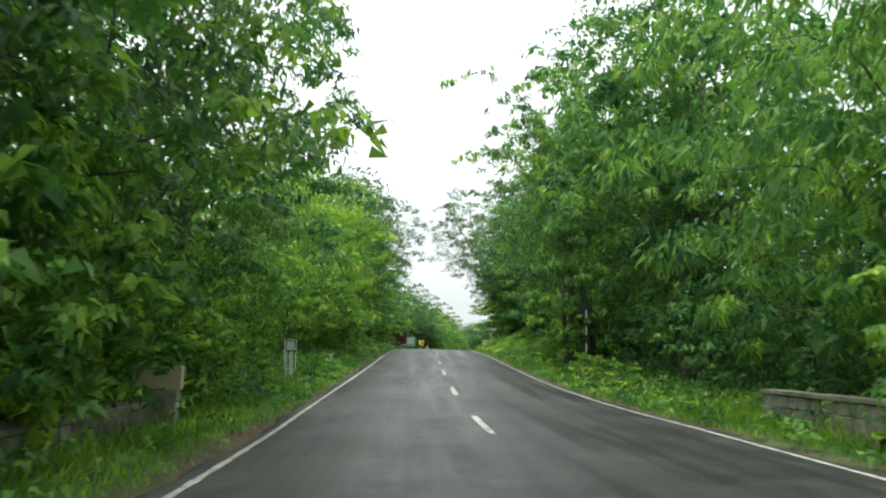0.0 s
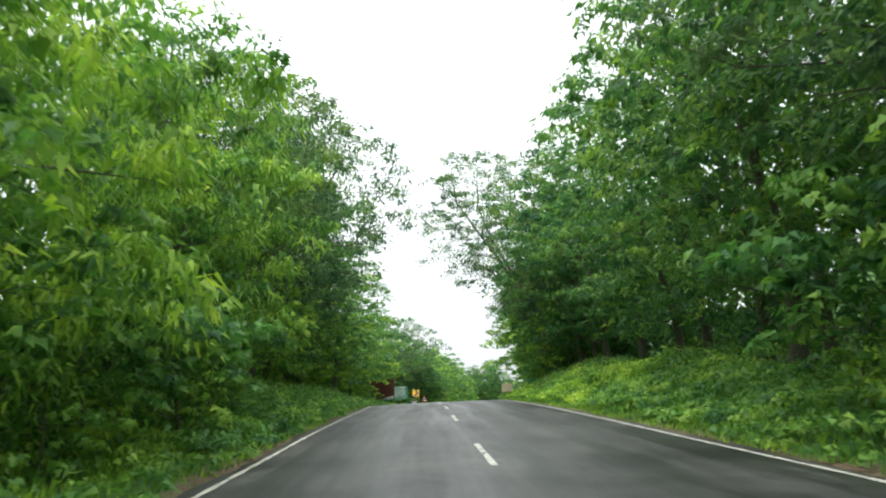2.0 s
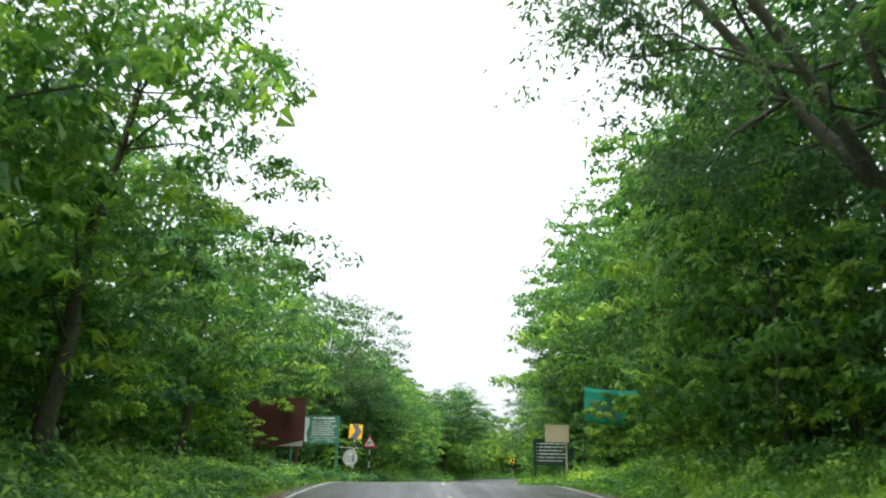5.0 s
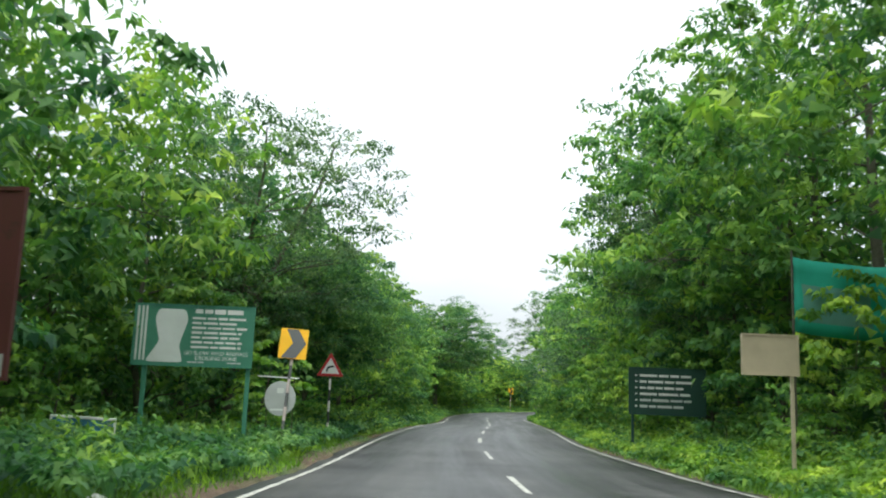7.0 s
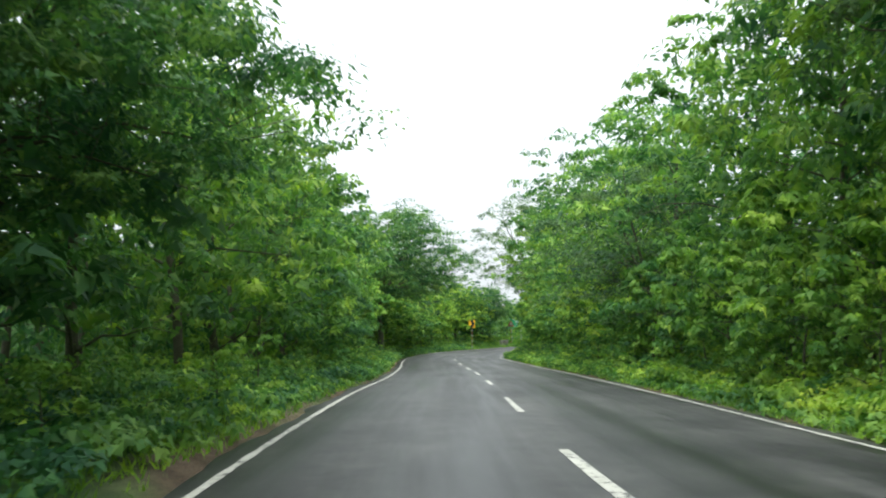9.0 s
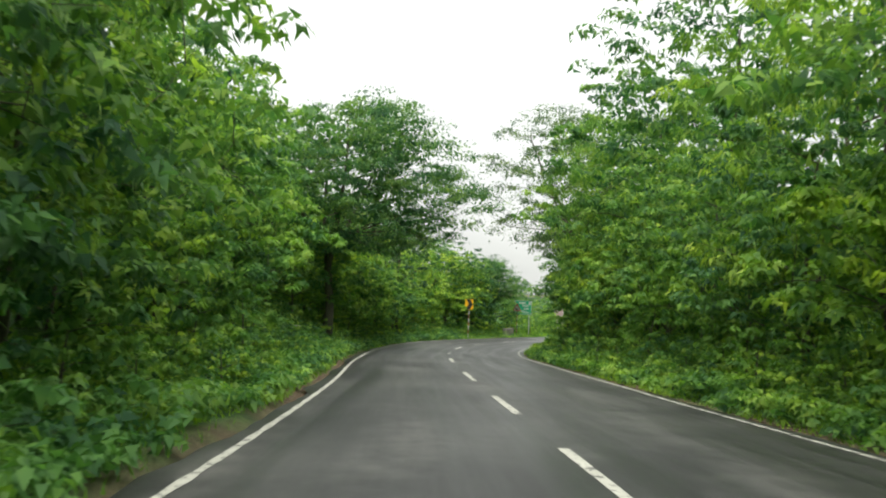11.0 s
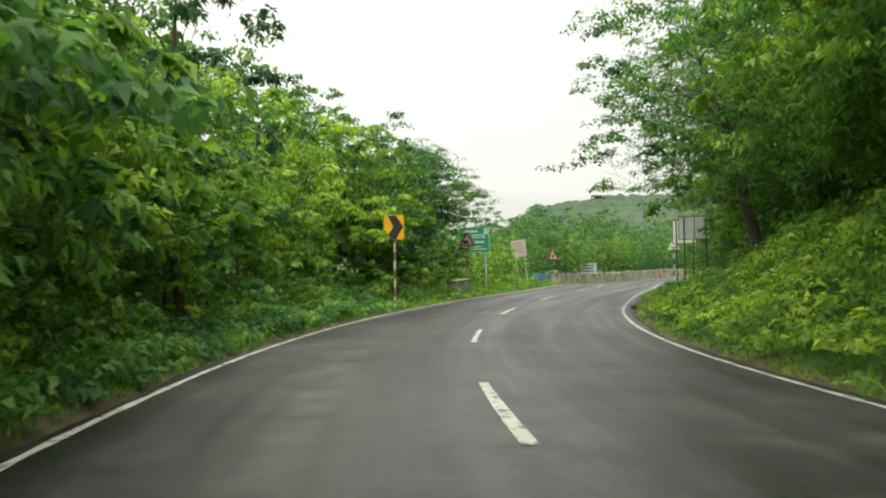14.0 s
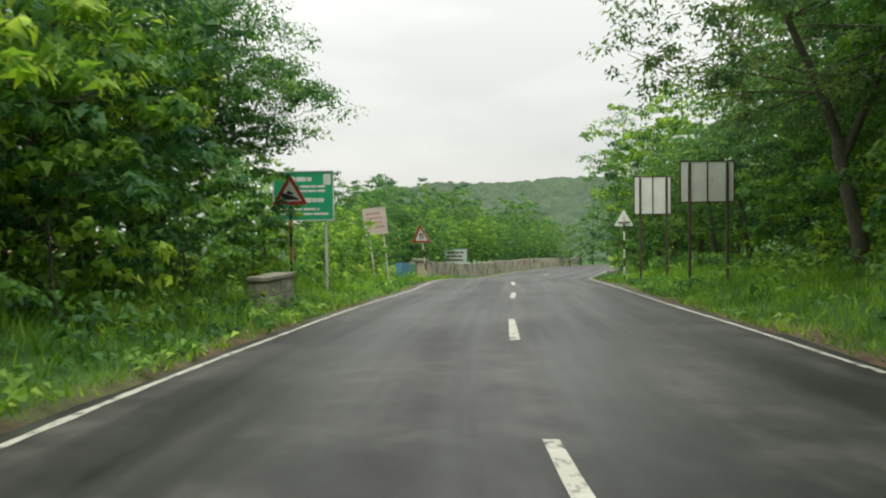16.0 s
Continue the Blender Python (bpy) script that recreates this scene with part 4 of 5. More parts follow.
# trees that stand out against the sky: kind, arc, offset, scale, height
NEAR = (("shrub_c", 10.2, -6.9, 1.1, 1.25), ("low_a", 8.0, -7.6, 1.0, 1.1), ("tall_b", 13, -7.8, 0.95, 1.0), ("tall_c", 9, -7.6, 1.0, 1.1), ("tall_c", 17, -8.4, 1.0, 1.0), ("plume", 14, 7.6, 1.1, 1.0), ("shrub_c", 98.6, -7.4, 0.9, 0.9), ("shrub_c", 97.6, -6.4, 0.7, 0.8), ("bush_c", 83, 10.6, 1.1, 1.0), ("bush_c", 78.5, 11, 1.1, 1.0), ("bush_a", 74.5, 10.8, 1.1, 1.0), ("low_a", 81, 9.2, 1.2, 1.0), ("low_b", 84.5, 9.4, 1.2, 1.0),
        ("tall_b", 87, -9.4, 0.95, 0.95), ("tall_b", 95, -12.4, 0.75, 0.95))
MIDDLE = (("tall_a", 94, 10.4, 1.1, 1.0), ("tall_a", 103, 11.2, 1.1, 1.0), ("bush_b", 184.5, -7.2, 0.9, 1.0), ("low_b", 183, -6.3, 1.1, 1.1), ("low_a", 186.2, -6.2, 1.1, 1.1), ("low_a", 180.5, -6.3, 1.0, 1.0))
END = (("tall_c", 206, 8.6, 0.95, 1.0), ("tall_b", 216, 11, 0.9, 1.0), ("tall_c", 226, 12.4, 0.9, 0.9), ("tall_b", 219, 13, 0.9, 1.0), ("bush_a", 222.5, 11.5, 1.0, 1.0), ("tall_b", 238, 9.2, 0.8, 1.0), ("tall_b", 243, 7.6, 0.78, 1.0), ("tall_a", 248, 7.2, 0.72, 1.0), ("bush_c", 253, 6.6, 1.05, 1.0), ("tall_a", 232, 13.5, 0.9, 1.0), ("tall_b", 245, 10, 0.7, 1.0), ("bush_b", 219, 10.5, 0.8, 1.0), ("bush_c", 230, 12, 1.0, 1.0), ("tall_b", 206, -9.0, 0.8, 1.0), ("bush_b", 203, 8.4, 0.95, 1.0), ("bush_b", 189, 8.4, 0.9, 1.0), ("bush_c", 211, -7.8, 0.9, 0.9), ("bush_c", 207.5, -7.4, 1.0, 1.0), ("bush_c", 214.2, -8.0, 0.75, 0.8), ("fill", 209.4, -7.2, 0.7, 0.8))
for kind, s, off, scale, tall in NEAR + MIDDLE + END:
    plant(kind, s, off, scale, tall)
# limbs reach out over the road here
HEROES = (("airy_tall", 84, 8.3, 1.0, 1.0), ("fresh", 40, -7.6, 1.0, 1.0), ("fresh", 50.5, -7.6, 0.95, 0.88), ("canopy", 49, 8.4, 0.95, 1.0), ("sapling", 16.5, -6.7, 0.8, 0.8), ("sapling", 18.6, -7.4, 0.85, 0.8), ("sapling", 14.8, -7.6, 0.9, 0.9), ("fresh", 192.5, 9.0, 0.95, 0.8), ("fresh", 187, 9.4, 0.95, 0.85), ("airy_broad", 75, 9.2, 1.0, 1.0), ("bamboo", 35.5, 6.3, 1.2, 1.02), ("clumpy", 21.5, -8.2, 1.0, 1.1), ("sapling", 114.5, -6.2, 0.75, 0.8), ("sapling", 9.9, -5.9, 0.9, 0.95), ("sapling", 12.4, -6.7, 0.85, 0.9), ("sapling", 184, -5.9, 1.1, 1.0), ("sapling", 187.5, -6.4, 1.2, 1.0), ("sapling", 182, -6.6, 1.1, 1.1), ("sapling", 190.6, -6.0, 0.9, 0.9), ("bamboo", 25, 8.0, 1.0, 1.0), ("airy_broad", 40, 8.6, 0.95, 1.0),
          ("airy_broad", 61.5, -7.8, 1.0, 1.0), ("airy_broad", 54, -8.6, 0.9, 0.95), ("airy_broad", 70, -8.8, 0.95, 0.9), ("clumpy", 86.5, -7.6, 0.95, 0.88), ("clumpy", 79, -9.4, 0.95, 0.95), ("clumpy", 97.5, -8.6, 0.85, 0.82),
          ("airy_broad", 118, -8.2, 0.92, 0.9), ("spreading", 123, -7.8, 0.74, 0.86), ("tall_a", 166, 9.8, 1.0, 1.0), ("tall_a", 128, 9.6, 1.05, 1.12), ("airy_broad", 124.5, 8.8, 0.85, 1.1), ("tall_c", 143.5, 6.6, 0.85, 0.75), ("bush_b", 135, 9.2, 0.85, 0.85),
          ("spreading", 174.1, -5.9, 1.08, 0.95), ("sapling", 178, -5.5, 0.65, 0.8), ("low_a", 179.8, -6.1, 0.95, 1.0), ("low_a", 176.3, -6.5, 0.85, 0.9), ("sapling", 180.4, -5.7, 0.8, 0.8), ("airy_broad", 182, 7.4, 0.98, 0.92), ("slim", 190, -5.6, 0.95, 1.0), ("slim", 186.5, -7.2, 0.95, 1.05), ("clumpy", 199.5, 7.4, 0.98, 0.72),
          ("spreading", 214.3, -9.1, 0.7, 0.9), ("airy_broad", 215.2, 7.8, 0.95, 0.9), ("clumpy", 222.5, 11.4, 0.85, 0.85), ("canopy", 228, 12.2, 0.75, 0.72), ("clumpy", 228.5, 9.6, 0.68, 0.72), ("clumpy", 234, 9.4, 0.72, 0.72), ("bush_c", 238, 7.8, 0.9, 0.9), ("canopy", 219, 13, 0.8, 0.8), ("canopy", 211, 11.4, 0.85, 0.85), ("tall_a", 206.5, 11.8, 0.9, 0.9))
for kind, s, off, scale, tall in HEROES:
    plant(kind, s, off, scale, tall, free=True)
for kind, s, off, scale in (("bush_a", 90, 8.1, 0.95), ("bush_b", 95, 8.6, 0.9), ("tall_b", 92.5, 10, 0.95), ("bush_a", 100, 9.6, 0.85), ("tall_b", 98.5, 10.8, 0.95), ("bush_a", 160, 7.3, 0.75), ("bush_b", 165.5, 7.3, 0.68), ("bush_b", 171, 7.3, 0.7), ("bush_c", 154.5, 6.9, 0.75)):
    plant(kind, s, off, scale, free=True)

# left side
row(-8, 28, 3.8, -9.4, -8.2, ("bush_a", "tall_b", "bush_b"), 0.95, 1.2)
row(28, 54, 3.4, -9.0, -7.6, ("plume", "bush_a", "plume", "tall_b"), 0.85, 1.1)
row(54, 84, 4.0, -9.8, -8.4, ("tall_b", "bush_b", "tall_a"), 0.9, 1.1)
row(80, 99, 3.8, -10.6, -9.4, ("bush_c", "bush_a", "bush_b"), 0.95, 1.2)
row(100, 118, 3.6, -12.5, -11, ("bush_c", "bush_a"), 1.05, 1.3)
row(112, 122, 3.4, -9.4, -8.6, ("bush_b", "bush_c"), 0.8, 1.0)
row(122, 150, 3.6, -8.4, -7.0, ("bush_a", "bush_c", "bush_c"), 1.0, 1.25)
row(147, 169, 3.2, -8.9, -7.8, ("bush_a", "tall_b", "bush_b"), 1.0, 1.2)
row(150, 170, 3.6, -12, -10.2, ("tall_b", "bush_a", "bush_c"), 1.0, 1.2)
row(179.5, 200, 3.0, -8.8, -7.5, ("bush_b", "bush_b", "bush_a"), 0.76, 0.96)
row(178, 200, 4.2, -11.5, -10, ("bush_a", "bush_b"), 0.95, 1.15)
row(200, 214, 3.4, -9.4, -8.2, ("bush_a", "bush_b"), 0.9, 1.1)
row(196, 214, 3.6, -12.5, -11.2, ("bush_c",), 1.0, 1.2)
row(169, 181, 3.0, -14.5, -12, ("bush_c", "tall_b"), 1.0, 1.2)
row(216, 238, 4.5, -13.5, -11, ("bush_c", "bush_a"), 0.42, 0.62)
row(238, 300, 2.6, -11, -8.6, ("bush_c", "bush_a", "bush_c"), 0.46, 0.68)
row(236, 300, 3.2, -16, -11.5, ("bush_c", "bush_c", "bush_a"), 0.75, 1.0)
# right side
row(-8, 30, 4.2, 8.6, 10.0, ("plume", "canopy", "canopy"), 0.9, 1.1)
row(30, 46, 4.2, 8.6, 10.0, ("plume", "tall_b", "tall_a"), 0.95, 1.15)
row(46, 80, 4.2, 8.4, 9.8, ("canopy",), 0.9, 1.1)
row(82, 122, 4.2, 9.2, 10.6, ("tall_a", "tall_b"), 1.0, 1.2)
row(118, 152, 4.0, 8.8, 10.0, ("tall_b", "bush_c", "tall_b"), 0.9, 1.1)
row(150, 200, 4.0, 8.6, 9.8, ("bush_a", "tall_b", "fresh", "bush_b"), 0.9, 1.1)
row(200, 216, 4.0, 9.4, 10.6, ("bush_b", "bush_a", "tall_b"), 0.75, 0.95)
row(216, 240, 4.2, 13, 15, ("bush_b", "bush_a"), 0.9, 1.1)
row(238, 300, 4.4, 9.0, 12, ("bush_c", "bush_a"), 0.75, 1.0)
row(243, 300, 3.2, 5.8, 6.8, ("fill", "bush_c"), 0.4, 0.55)
# bushes under the trees
for side in (-1, 1):
    s = -5.0
    while s < 214:
        if not clear_of(s, side):
            plant(pick.choice(("low_a", "low_b")), s, side * pick.uniform(6.8, 7.8), pick.uniform(0.75, 1.15))
        s += pick.uniform(2.2, 3.6)
for side, s, s1, a in ((-1, 50, 94, 9.2), (1, 86, 121, 9.4), (-1, 160, 169, 9.0), (1, 186, 216, 9.0)):
    while s < s1:
        plant(pick.choice(("low_a", "low_b")), s, side * pick.uniform(a, a + 0.8), pick.uniform(0.8, 1.2))
        s += pick.uniform(2.4, 3.8)
# dark-leaved growth added to make the hollows behind the banks look shaded
for side in (-1, 1):
    row(-4, 210, 3.5, min(side * 11.2, side * 12.6), max(side * 11.2, side * 12.6), ("fill",), 0.8, 1.1)
row(12, 38, 3.2, 8.0, 9.0, ("fill",), 0.5, 0.65)
# woods behind
for side in (-1, 1):
    row(-10, 212, 7.8, min(side * 13.0, side * 16.0), max(side * 13.0, side * 16.0), ("back",), 0.9, 1.2)
row(205, 320, 7, -30, -18, ("back",), 0.55, 0.8)
row(215, 320, 7, 18, 26, ("back",), 0.7, 0.95)
row(285, 330, 5, -6, 6, ("back",), 0.6, 0.8)
row(300, 345, 5, -16, 16, ("back",), 0.65, 0.9)

# shrubs along both verges
for side in (-1, 1):
    s = -4.0
    while s < 240:
        k = pick.choice(("shrub_a", "shrub_b", "shrub_b", "shrub_c"))
        if not clear_of(s, side):
            plant(k, s, side * pick.uniform(5.5, 6.6), pick.uniform(0.5, 1.0))
        s += pick.uniform(1.8, 3.4)
# growth that comes down to the asphalt
for side, s, s1 in ((-1, 28, 30), (-1, 122, 152), (-1, 152, 199), (1, 16, 30), (1, 122, 160), (1, 160, 182)):
    while s < s1:
        plant(pick.choice(("shrub_a", "shrub_b", "shrub_b")), s, side * pick.uniform(4.7, 5.6), pick.uniform(0.3, 0.62))
        s += pick.uniform(1.3, 2.6)
for k in range(9):
    plant(pick.choice(("shrub_a", "shrub_b", "shrub_c")), 141 + 2.3 * k, pick.uniform(5.0, 5.8), pick.uniform(0.6, 0.85), free=True)
for s, off, kind, scale in ((18.5, -5.4, "shrub_b", 0.5), (19.4, -6.2, "shrub_c", 0.55), (20.4, -5.5, "shrub_a", 0.75), (21.6, -6.4, "shrub_c", 0.5), (22.4, -5.5, "shrub_a", 0.42), (23.4, -6.2, "shrub_b", 0.6), (24.4, -5.3, "shrub_a", 0.3), (104, -7.6, "shrub_a", 0.4), (107, -7.4, "shrub_b", 0.5), (108, -8.8, "shrub_a", 0.9), (113, -7.4, "shrub_b", 0.8), (114.5, -6.4, "shrub_a", 0.6),
                            (110, 6.6, "shrub_a", 0.8), (113, 7.6, "shrub_b", 0.9), (116, 7.0, "shrub_b", 0.7), (120, 6.8, "shrub_a", 0.75), (114.5, 5.9, "shrub_b", 0.6),
                            (216, -6.6, "shrub_c", 0.62), (221, -6.9, "shrub_a", 0.85), (224, -6.6, "shrub_c", 0.6), (226, -7.4, "shrub_a", 0.9), (229, -7.2, "shrub_c", 0.65), (232, -7.3, "shrub_a", 0.8), (227.6, -6.2, "shrub_c", 0.75), (226.4, -6.8, "shrub_c", 0.8), (217.6, -6.9, "shrub_c", 0.9), (220.4, -5.9, "shrub_c", 0.6), (233.5, -6.8, "shrub_c", 0.6),
                            (219, 8.6, "shrub_a", 0.8), (224, 9.2, "shrub_c", 0.8), (229, 9.8, "shrub_a", 1.0), (212, -6.6, "shrub_c", 0.75), (201, -6.9, "shrub_c", 0.75), (204, -6.4, "shrub_b", 0.9)):
    plant(kind, s, off, scale)


# ---------------------------------------------------------------- grass and weeds
def scatter(n, s0, s1, a0, a1, rng, power=1.0):
    """Points on both verges: arc and offset."""
    s = rng.uniform(s0, s1, n)
    a = a0 + (a1 - a0) * rng.uniform(0, 1, n) ** power
    return s, a * rng.choice([-1, 1], n)


rng = np.random.default_rng(21)
s, off = scatter(160000, -3, 246, 3.78, 8.0, rng, 1.0)
thick = 0.5 + 0.5 * np.sin(s * 0.43 + np.where(off > 0, 1.0, 3.0)) * np.sin(s * 0.11 + off)
bare = np.abs(off) < 3.95 + np.where((off < 0) & (s > 98) & (s < 122), 0.12, 0) + 0.2 * np.sin(s * 0.7 + np.sign(off)) + 0.25 * np.sin(s * 0.23)
keep = ~(bare & (rng.uniform(0, 1, len(s)) < 0.85))
s, off, thick = s[keep], off[keep], thick[keep]
p = places(s, off)
L = (0.12 + 0.26 * np.clip((np.abs(off) - 4.0) / 1.5, 0, 1) * (0.4 + 0.6 * thick)) * rng.uniform(0.6, 1.3, len(s))
d = np.stack([rng.standard_normal(len(s)) * 0.42, rng.standard_normal(len(s)) * 0.42, np.ones(len(s))], 1)
n = rng.standard_normal((len(s), 3)) * np.array([1, 1, 0.2])
p[:, 2] += L * 0.42
tagged(new("grass", blade_mesh("grass", leaf_blades(p, d, n, L, 0.014 + 0.022 * rng.uniform(0, 1, len(s)), 0.08), GRASS)), "bright green uncut grass on the road verge", "grass", kind="stuff")

s, off = scatter(11000, -3, 246, 3.95, 8.6, rng, 1.15)
keep = ~((s > 5) & (s < 17) & (np.abs(off) < 6.3) & (rng.uniform(0, 1, len(s)) < 0.7)) & ~((off < 0) & (s > 98) & (s < 122) & (off > -4.45)) & ~((off < 0) & (s > 214) & (rng.uniform(0, 1, len(s)) < 0.7)) & ~((off > 0) & ((s > 178) | ((s > 44) & (s < 66))) & (rng.uniform(0, 1, len(s)) < 0.75))
s, off = s[keep], off[keep]
p = places(s, off)
patch = 0.5 + 0.5 * np.sin(s * 0.37 + off) * np.sin(s * 0.9 - off * 2)
hgt = (0.1 + 0.6 * patch * np.clip((np.abs(off) - 4.0) / 1.6, 0, 1)) * rng.uniform(0.5, 1.4, len(s))
p[:, 2] += hgt * 0.75
tagged(new("weeds", blade_mesh("weeds", dome_leaves(rng, p, 0.15 + hgt * 0.5, 12, 0.13, 0.62, 0.2), LEAF_MID)), "low broad-leaved green weeds and creepers on the verge", "weeds", kind="stuff")
# thick creepers that cover the banks: side, from, to, width
for k, (side, s0, s1, a1, mat) in enumerate(((1, 40, 56, 7.6, LEAF_MID), (1, 56, 84, 7.6, LEAF_FRESH), (-1, 140, 202, 6.5, LEAF_MID), (1, 140, 180, 6.3, LEAF_FRESH), (-1, 44, 98, 8.0, LEAF_MID), (1, 180, 201, 7.4, LEAF_FRESH), (1, 98, 140, 7.4, LEAF_FRESH), (-1, 100, 140, 7.0, LEAF_DARK))):
    a0 = 4.0 if s0 == 140 else 4.3
    n = int((s1 - s0) * (a1 - a0) * 15)
    s, off = rng.uniform(s0, s1, n), side * rng.uniform(a0, a1, n)
    p = places(s, off)
    mound = 0.5 + 0.5 * np.sin(s * 0.83 + k) * np.sin(off * 1.9 + s * 0.3)
    p[:, 2] += 0.1 + 0.3 * mound
    tagged(new("creepers", blade_mesh("creepers", dome_leaves(rng, p, 0.2 + 0.16 * mound, 14, 0.13, 0.6, 0.2), mat)), "thick bright green creepers covering the roadside bank", "creepers", kind="stuff")
s, off = scatter(3400, -3, 250, 6.2, 19, rng, 1.0)
p = places(s, off)
p[:, 2] += 0.3
tagged(new("undergrowth", blade_mesh("undergrowth", dome_leaves(rng, p, rng.uniform(0.35, 0.8, len(s)) * np.where(np.abs(off) > 12, 1.5, 1), 28, 0.2, 0.55, 0.3), LEAF_MID)), "dark green leafy undergrowth beneath the trees", "undergrowth", kind="stuff")
# ---------------------------------------------------------------- signs and boards
def rounded(points, r, n=4):
    """An outline with its corners rounded."""
    out = []
    k = len(points)
    for i in range(k):
        p, a, b = Vector(points[i]), Vector(points[i - 1]), Vector(points[(i + 1) % k])
        u, v = (a - p).normalized(), (b - p).normalized()
        for j in range(n + 1):
            f = j / n
            q = (p + u * r) * (1 - f) ** 2 + p * 2 * f * (1 - f) + (p + v * r) * f * f
            out.append((q.x, q.y))
    return out


def rect(x0, x1, z0, z1):
    return [(x0, z0), (x1, z0), (x1, z1), (x0, z1)]


def post(parent, x, z0, z1, r, dark, light, first, band, y=0.0, name="post"):
    """A round post with painted bands."""
    bm = bmesh.new()
    tube(bm, (x, y, z0), (x, y, z1), r, r, 10)
    p = part(name, bm, dark, parent, smooth=False)
    z = first
    while light is not None and z < z1 - 0.05:
        bm = bmesh.new()
        tube(bm, (x, y, z), (x, y, min(z + band, z1)), r + 0.003, r + 0.003, 10)
        part("band", bm, light, p)
        z += 2 * band
    return p


def standing(name, s, off, turn, label, category, group="", lean=(0, 0)):
    """Root of a thing that stands at arc s, offset off; it faces back along the road."""
    return root(name, Matrix.Translation(place(s, off)) @ pose(0, 0, 0, 0, 0, heading(s) + turn) @ pose(0, 0, 0, lean[0], lean[1], 0), label, category, group)


def above(s, off, z):
    """Local height of a point z metres over the road's centre line."""
    return z - float(ground_h(s, off)) - float(road_at(s)[0][3]) * max(-4, min(4, off))


def chevron_sign(s, off, turn, z0, z1, w, arrow, dark, light, label, lean=(0, 0)):
    ob = standing("chevron_sign", s, off, turn, label, "road sign", "chevron signs", lean)
    a, b = above(s, off, z0), above(s, off, z1)
    board = part("board", plate(rounded(rect(-w / 2, w / 2, a, b), 0.03), -0.012, 0.012), YELLOW, ob, "yellow painted board")
    h = b - a
    pts = [(-w * 0.30, b - 0.015), (w * 0.12, b - 0.015), (w * 0.46, a + h * 0.52), (w * 0.12, a + 0.015), (-w * 0.40, a + 0.015), (-w * 0.02, a + h * 0.52)]
    part("arrow", plate(pts, -0.018, -0.013), arrow, board, "dark chevron arrow")
    bm = bmesh.new()
    box(bm, -w * 0.42, w * 0.42, 0.014, 0.035, a + h * 0.3, a + h * 0.36, 0.004)
    part("bracket", bm, RUST, board)
    post(ob, 0.0, -0.4, b - 0.1, 0.035, dark, light, 0.12, 0.32, y=0.055)
    return ob


def triangle_sign(s, off, turn, zb, side, symbol, dark, light, label, back=None, lean=(0, 0)):
    """A triangular warning sign on a banded post; zb is the height of its lower edge over the road."""
    ob = standing("triangle_sign", s, off, turn, label, "road sign", "warning signs", lean)
    a = above(s, off, zb)
    h = side * 0.866
    out = rounded([(-side / 2, a), (side / 2, a), (0, a + h)], 0.05)
    inn = rounded([(-side * 0.335, a + h * 0.11), (side * 0.335, a + h * 0.11), (0, a + h * 0.78)], 0.02)
    board = part("board", plate(out, -0.006, 0.006), back or WHITE, ob)
    if not back:
        part("border", ring_plate(out, inn, -0.012, -0.0065), RED, board, "red border")
        for pts in symbol:
            part("symbol", plate([(x * side, a + z * h) for x, z in pts], -0.012, -0.0065), BLACK, board, "black symbol")
    else:
        bm = bmesh.new()
        box(bm, -side * 0.3, side * 0.3, -0.03, -0.007, a + 0.12, a + 0.17, 0.004)
        part("bracket", bm, RUST, board)
    post(ob, 0.0, -0.4, a + h * 0.6, 0.035, dark, light, 0.15 if not back else 0.3, 0.36, y=0.045 if not back else -0.05)
    return ob


def right_bend():
    """The bent arrow of a right-hand curve sign, in shares of side and height."""
    mid = [(-0.13, 0.17), (-0.125, 0.27), (-0.09, 0.35), (-0.03, 0.395), (0.04, 0.41)]
    wd = 0.035
    up = [(x - wd * 0.7, z + wd) for x, z in mid]
    dn = [(x + wd * 0.7, z - wd) for x, z in mid]
    return [up + dn[::-1], [(0.04, 0.47), (0.15, 0.415), (0.04, 0.35)]]


def steep_slope():
    """The slope wedge with a small box on it, as on a steep descent sign."""
    return [[(-0.24, 0.16), (0.24, 0.16), (0.24, 0.2), (-0.24, 0.40)], [(-0.1, 0.36), (0.06, 0.3), (0.09, 0.38), (-0.07, 0.45)]]


def hairpin():
    return [[(-0.09, 0.17), (-0.03, 0.17), (-0.03, 0.42), (0.02, 0.46), (0.05, 0.42), (0.05, 0.3), (0.1, 0.3), (0.1, 0.46), (0.03, 0.54), (-0.06, 0.5), (-0.09, 0.44)], [(0.02, 0.31), (0.13, 0.31), (0.075, 0.2)]]


def bars(parent, mat, lines, x0, x1, z0, z1, rng, y=-0.03, fill=0.55, name="text_bar", ragged=0.2):
    """Lines of lettering that cannot be read, as plain bars, a word a bar."""
    pitch = (z1 - z0) / lines
    for i in range(lines):
        zt = z1 - pitch * (i + 0.5)
        x, end = x0, x1 - rng.uniform(0, ragged) * (x1 - x0)
        while x < end - 0.05:
            w = min(rng.uniform(0.12, 0.34) * (x1 - x0), end - x)
            hh = pitch * fill * rng.uniform(0.8, 1.0) / 2
            part(name, plate(rect(x, x + w, zt - hh, zt + hh), y - 0.003, y), mat, parent)
            x += w + 0.03 * (x1 - x0)


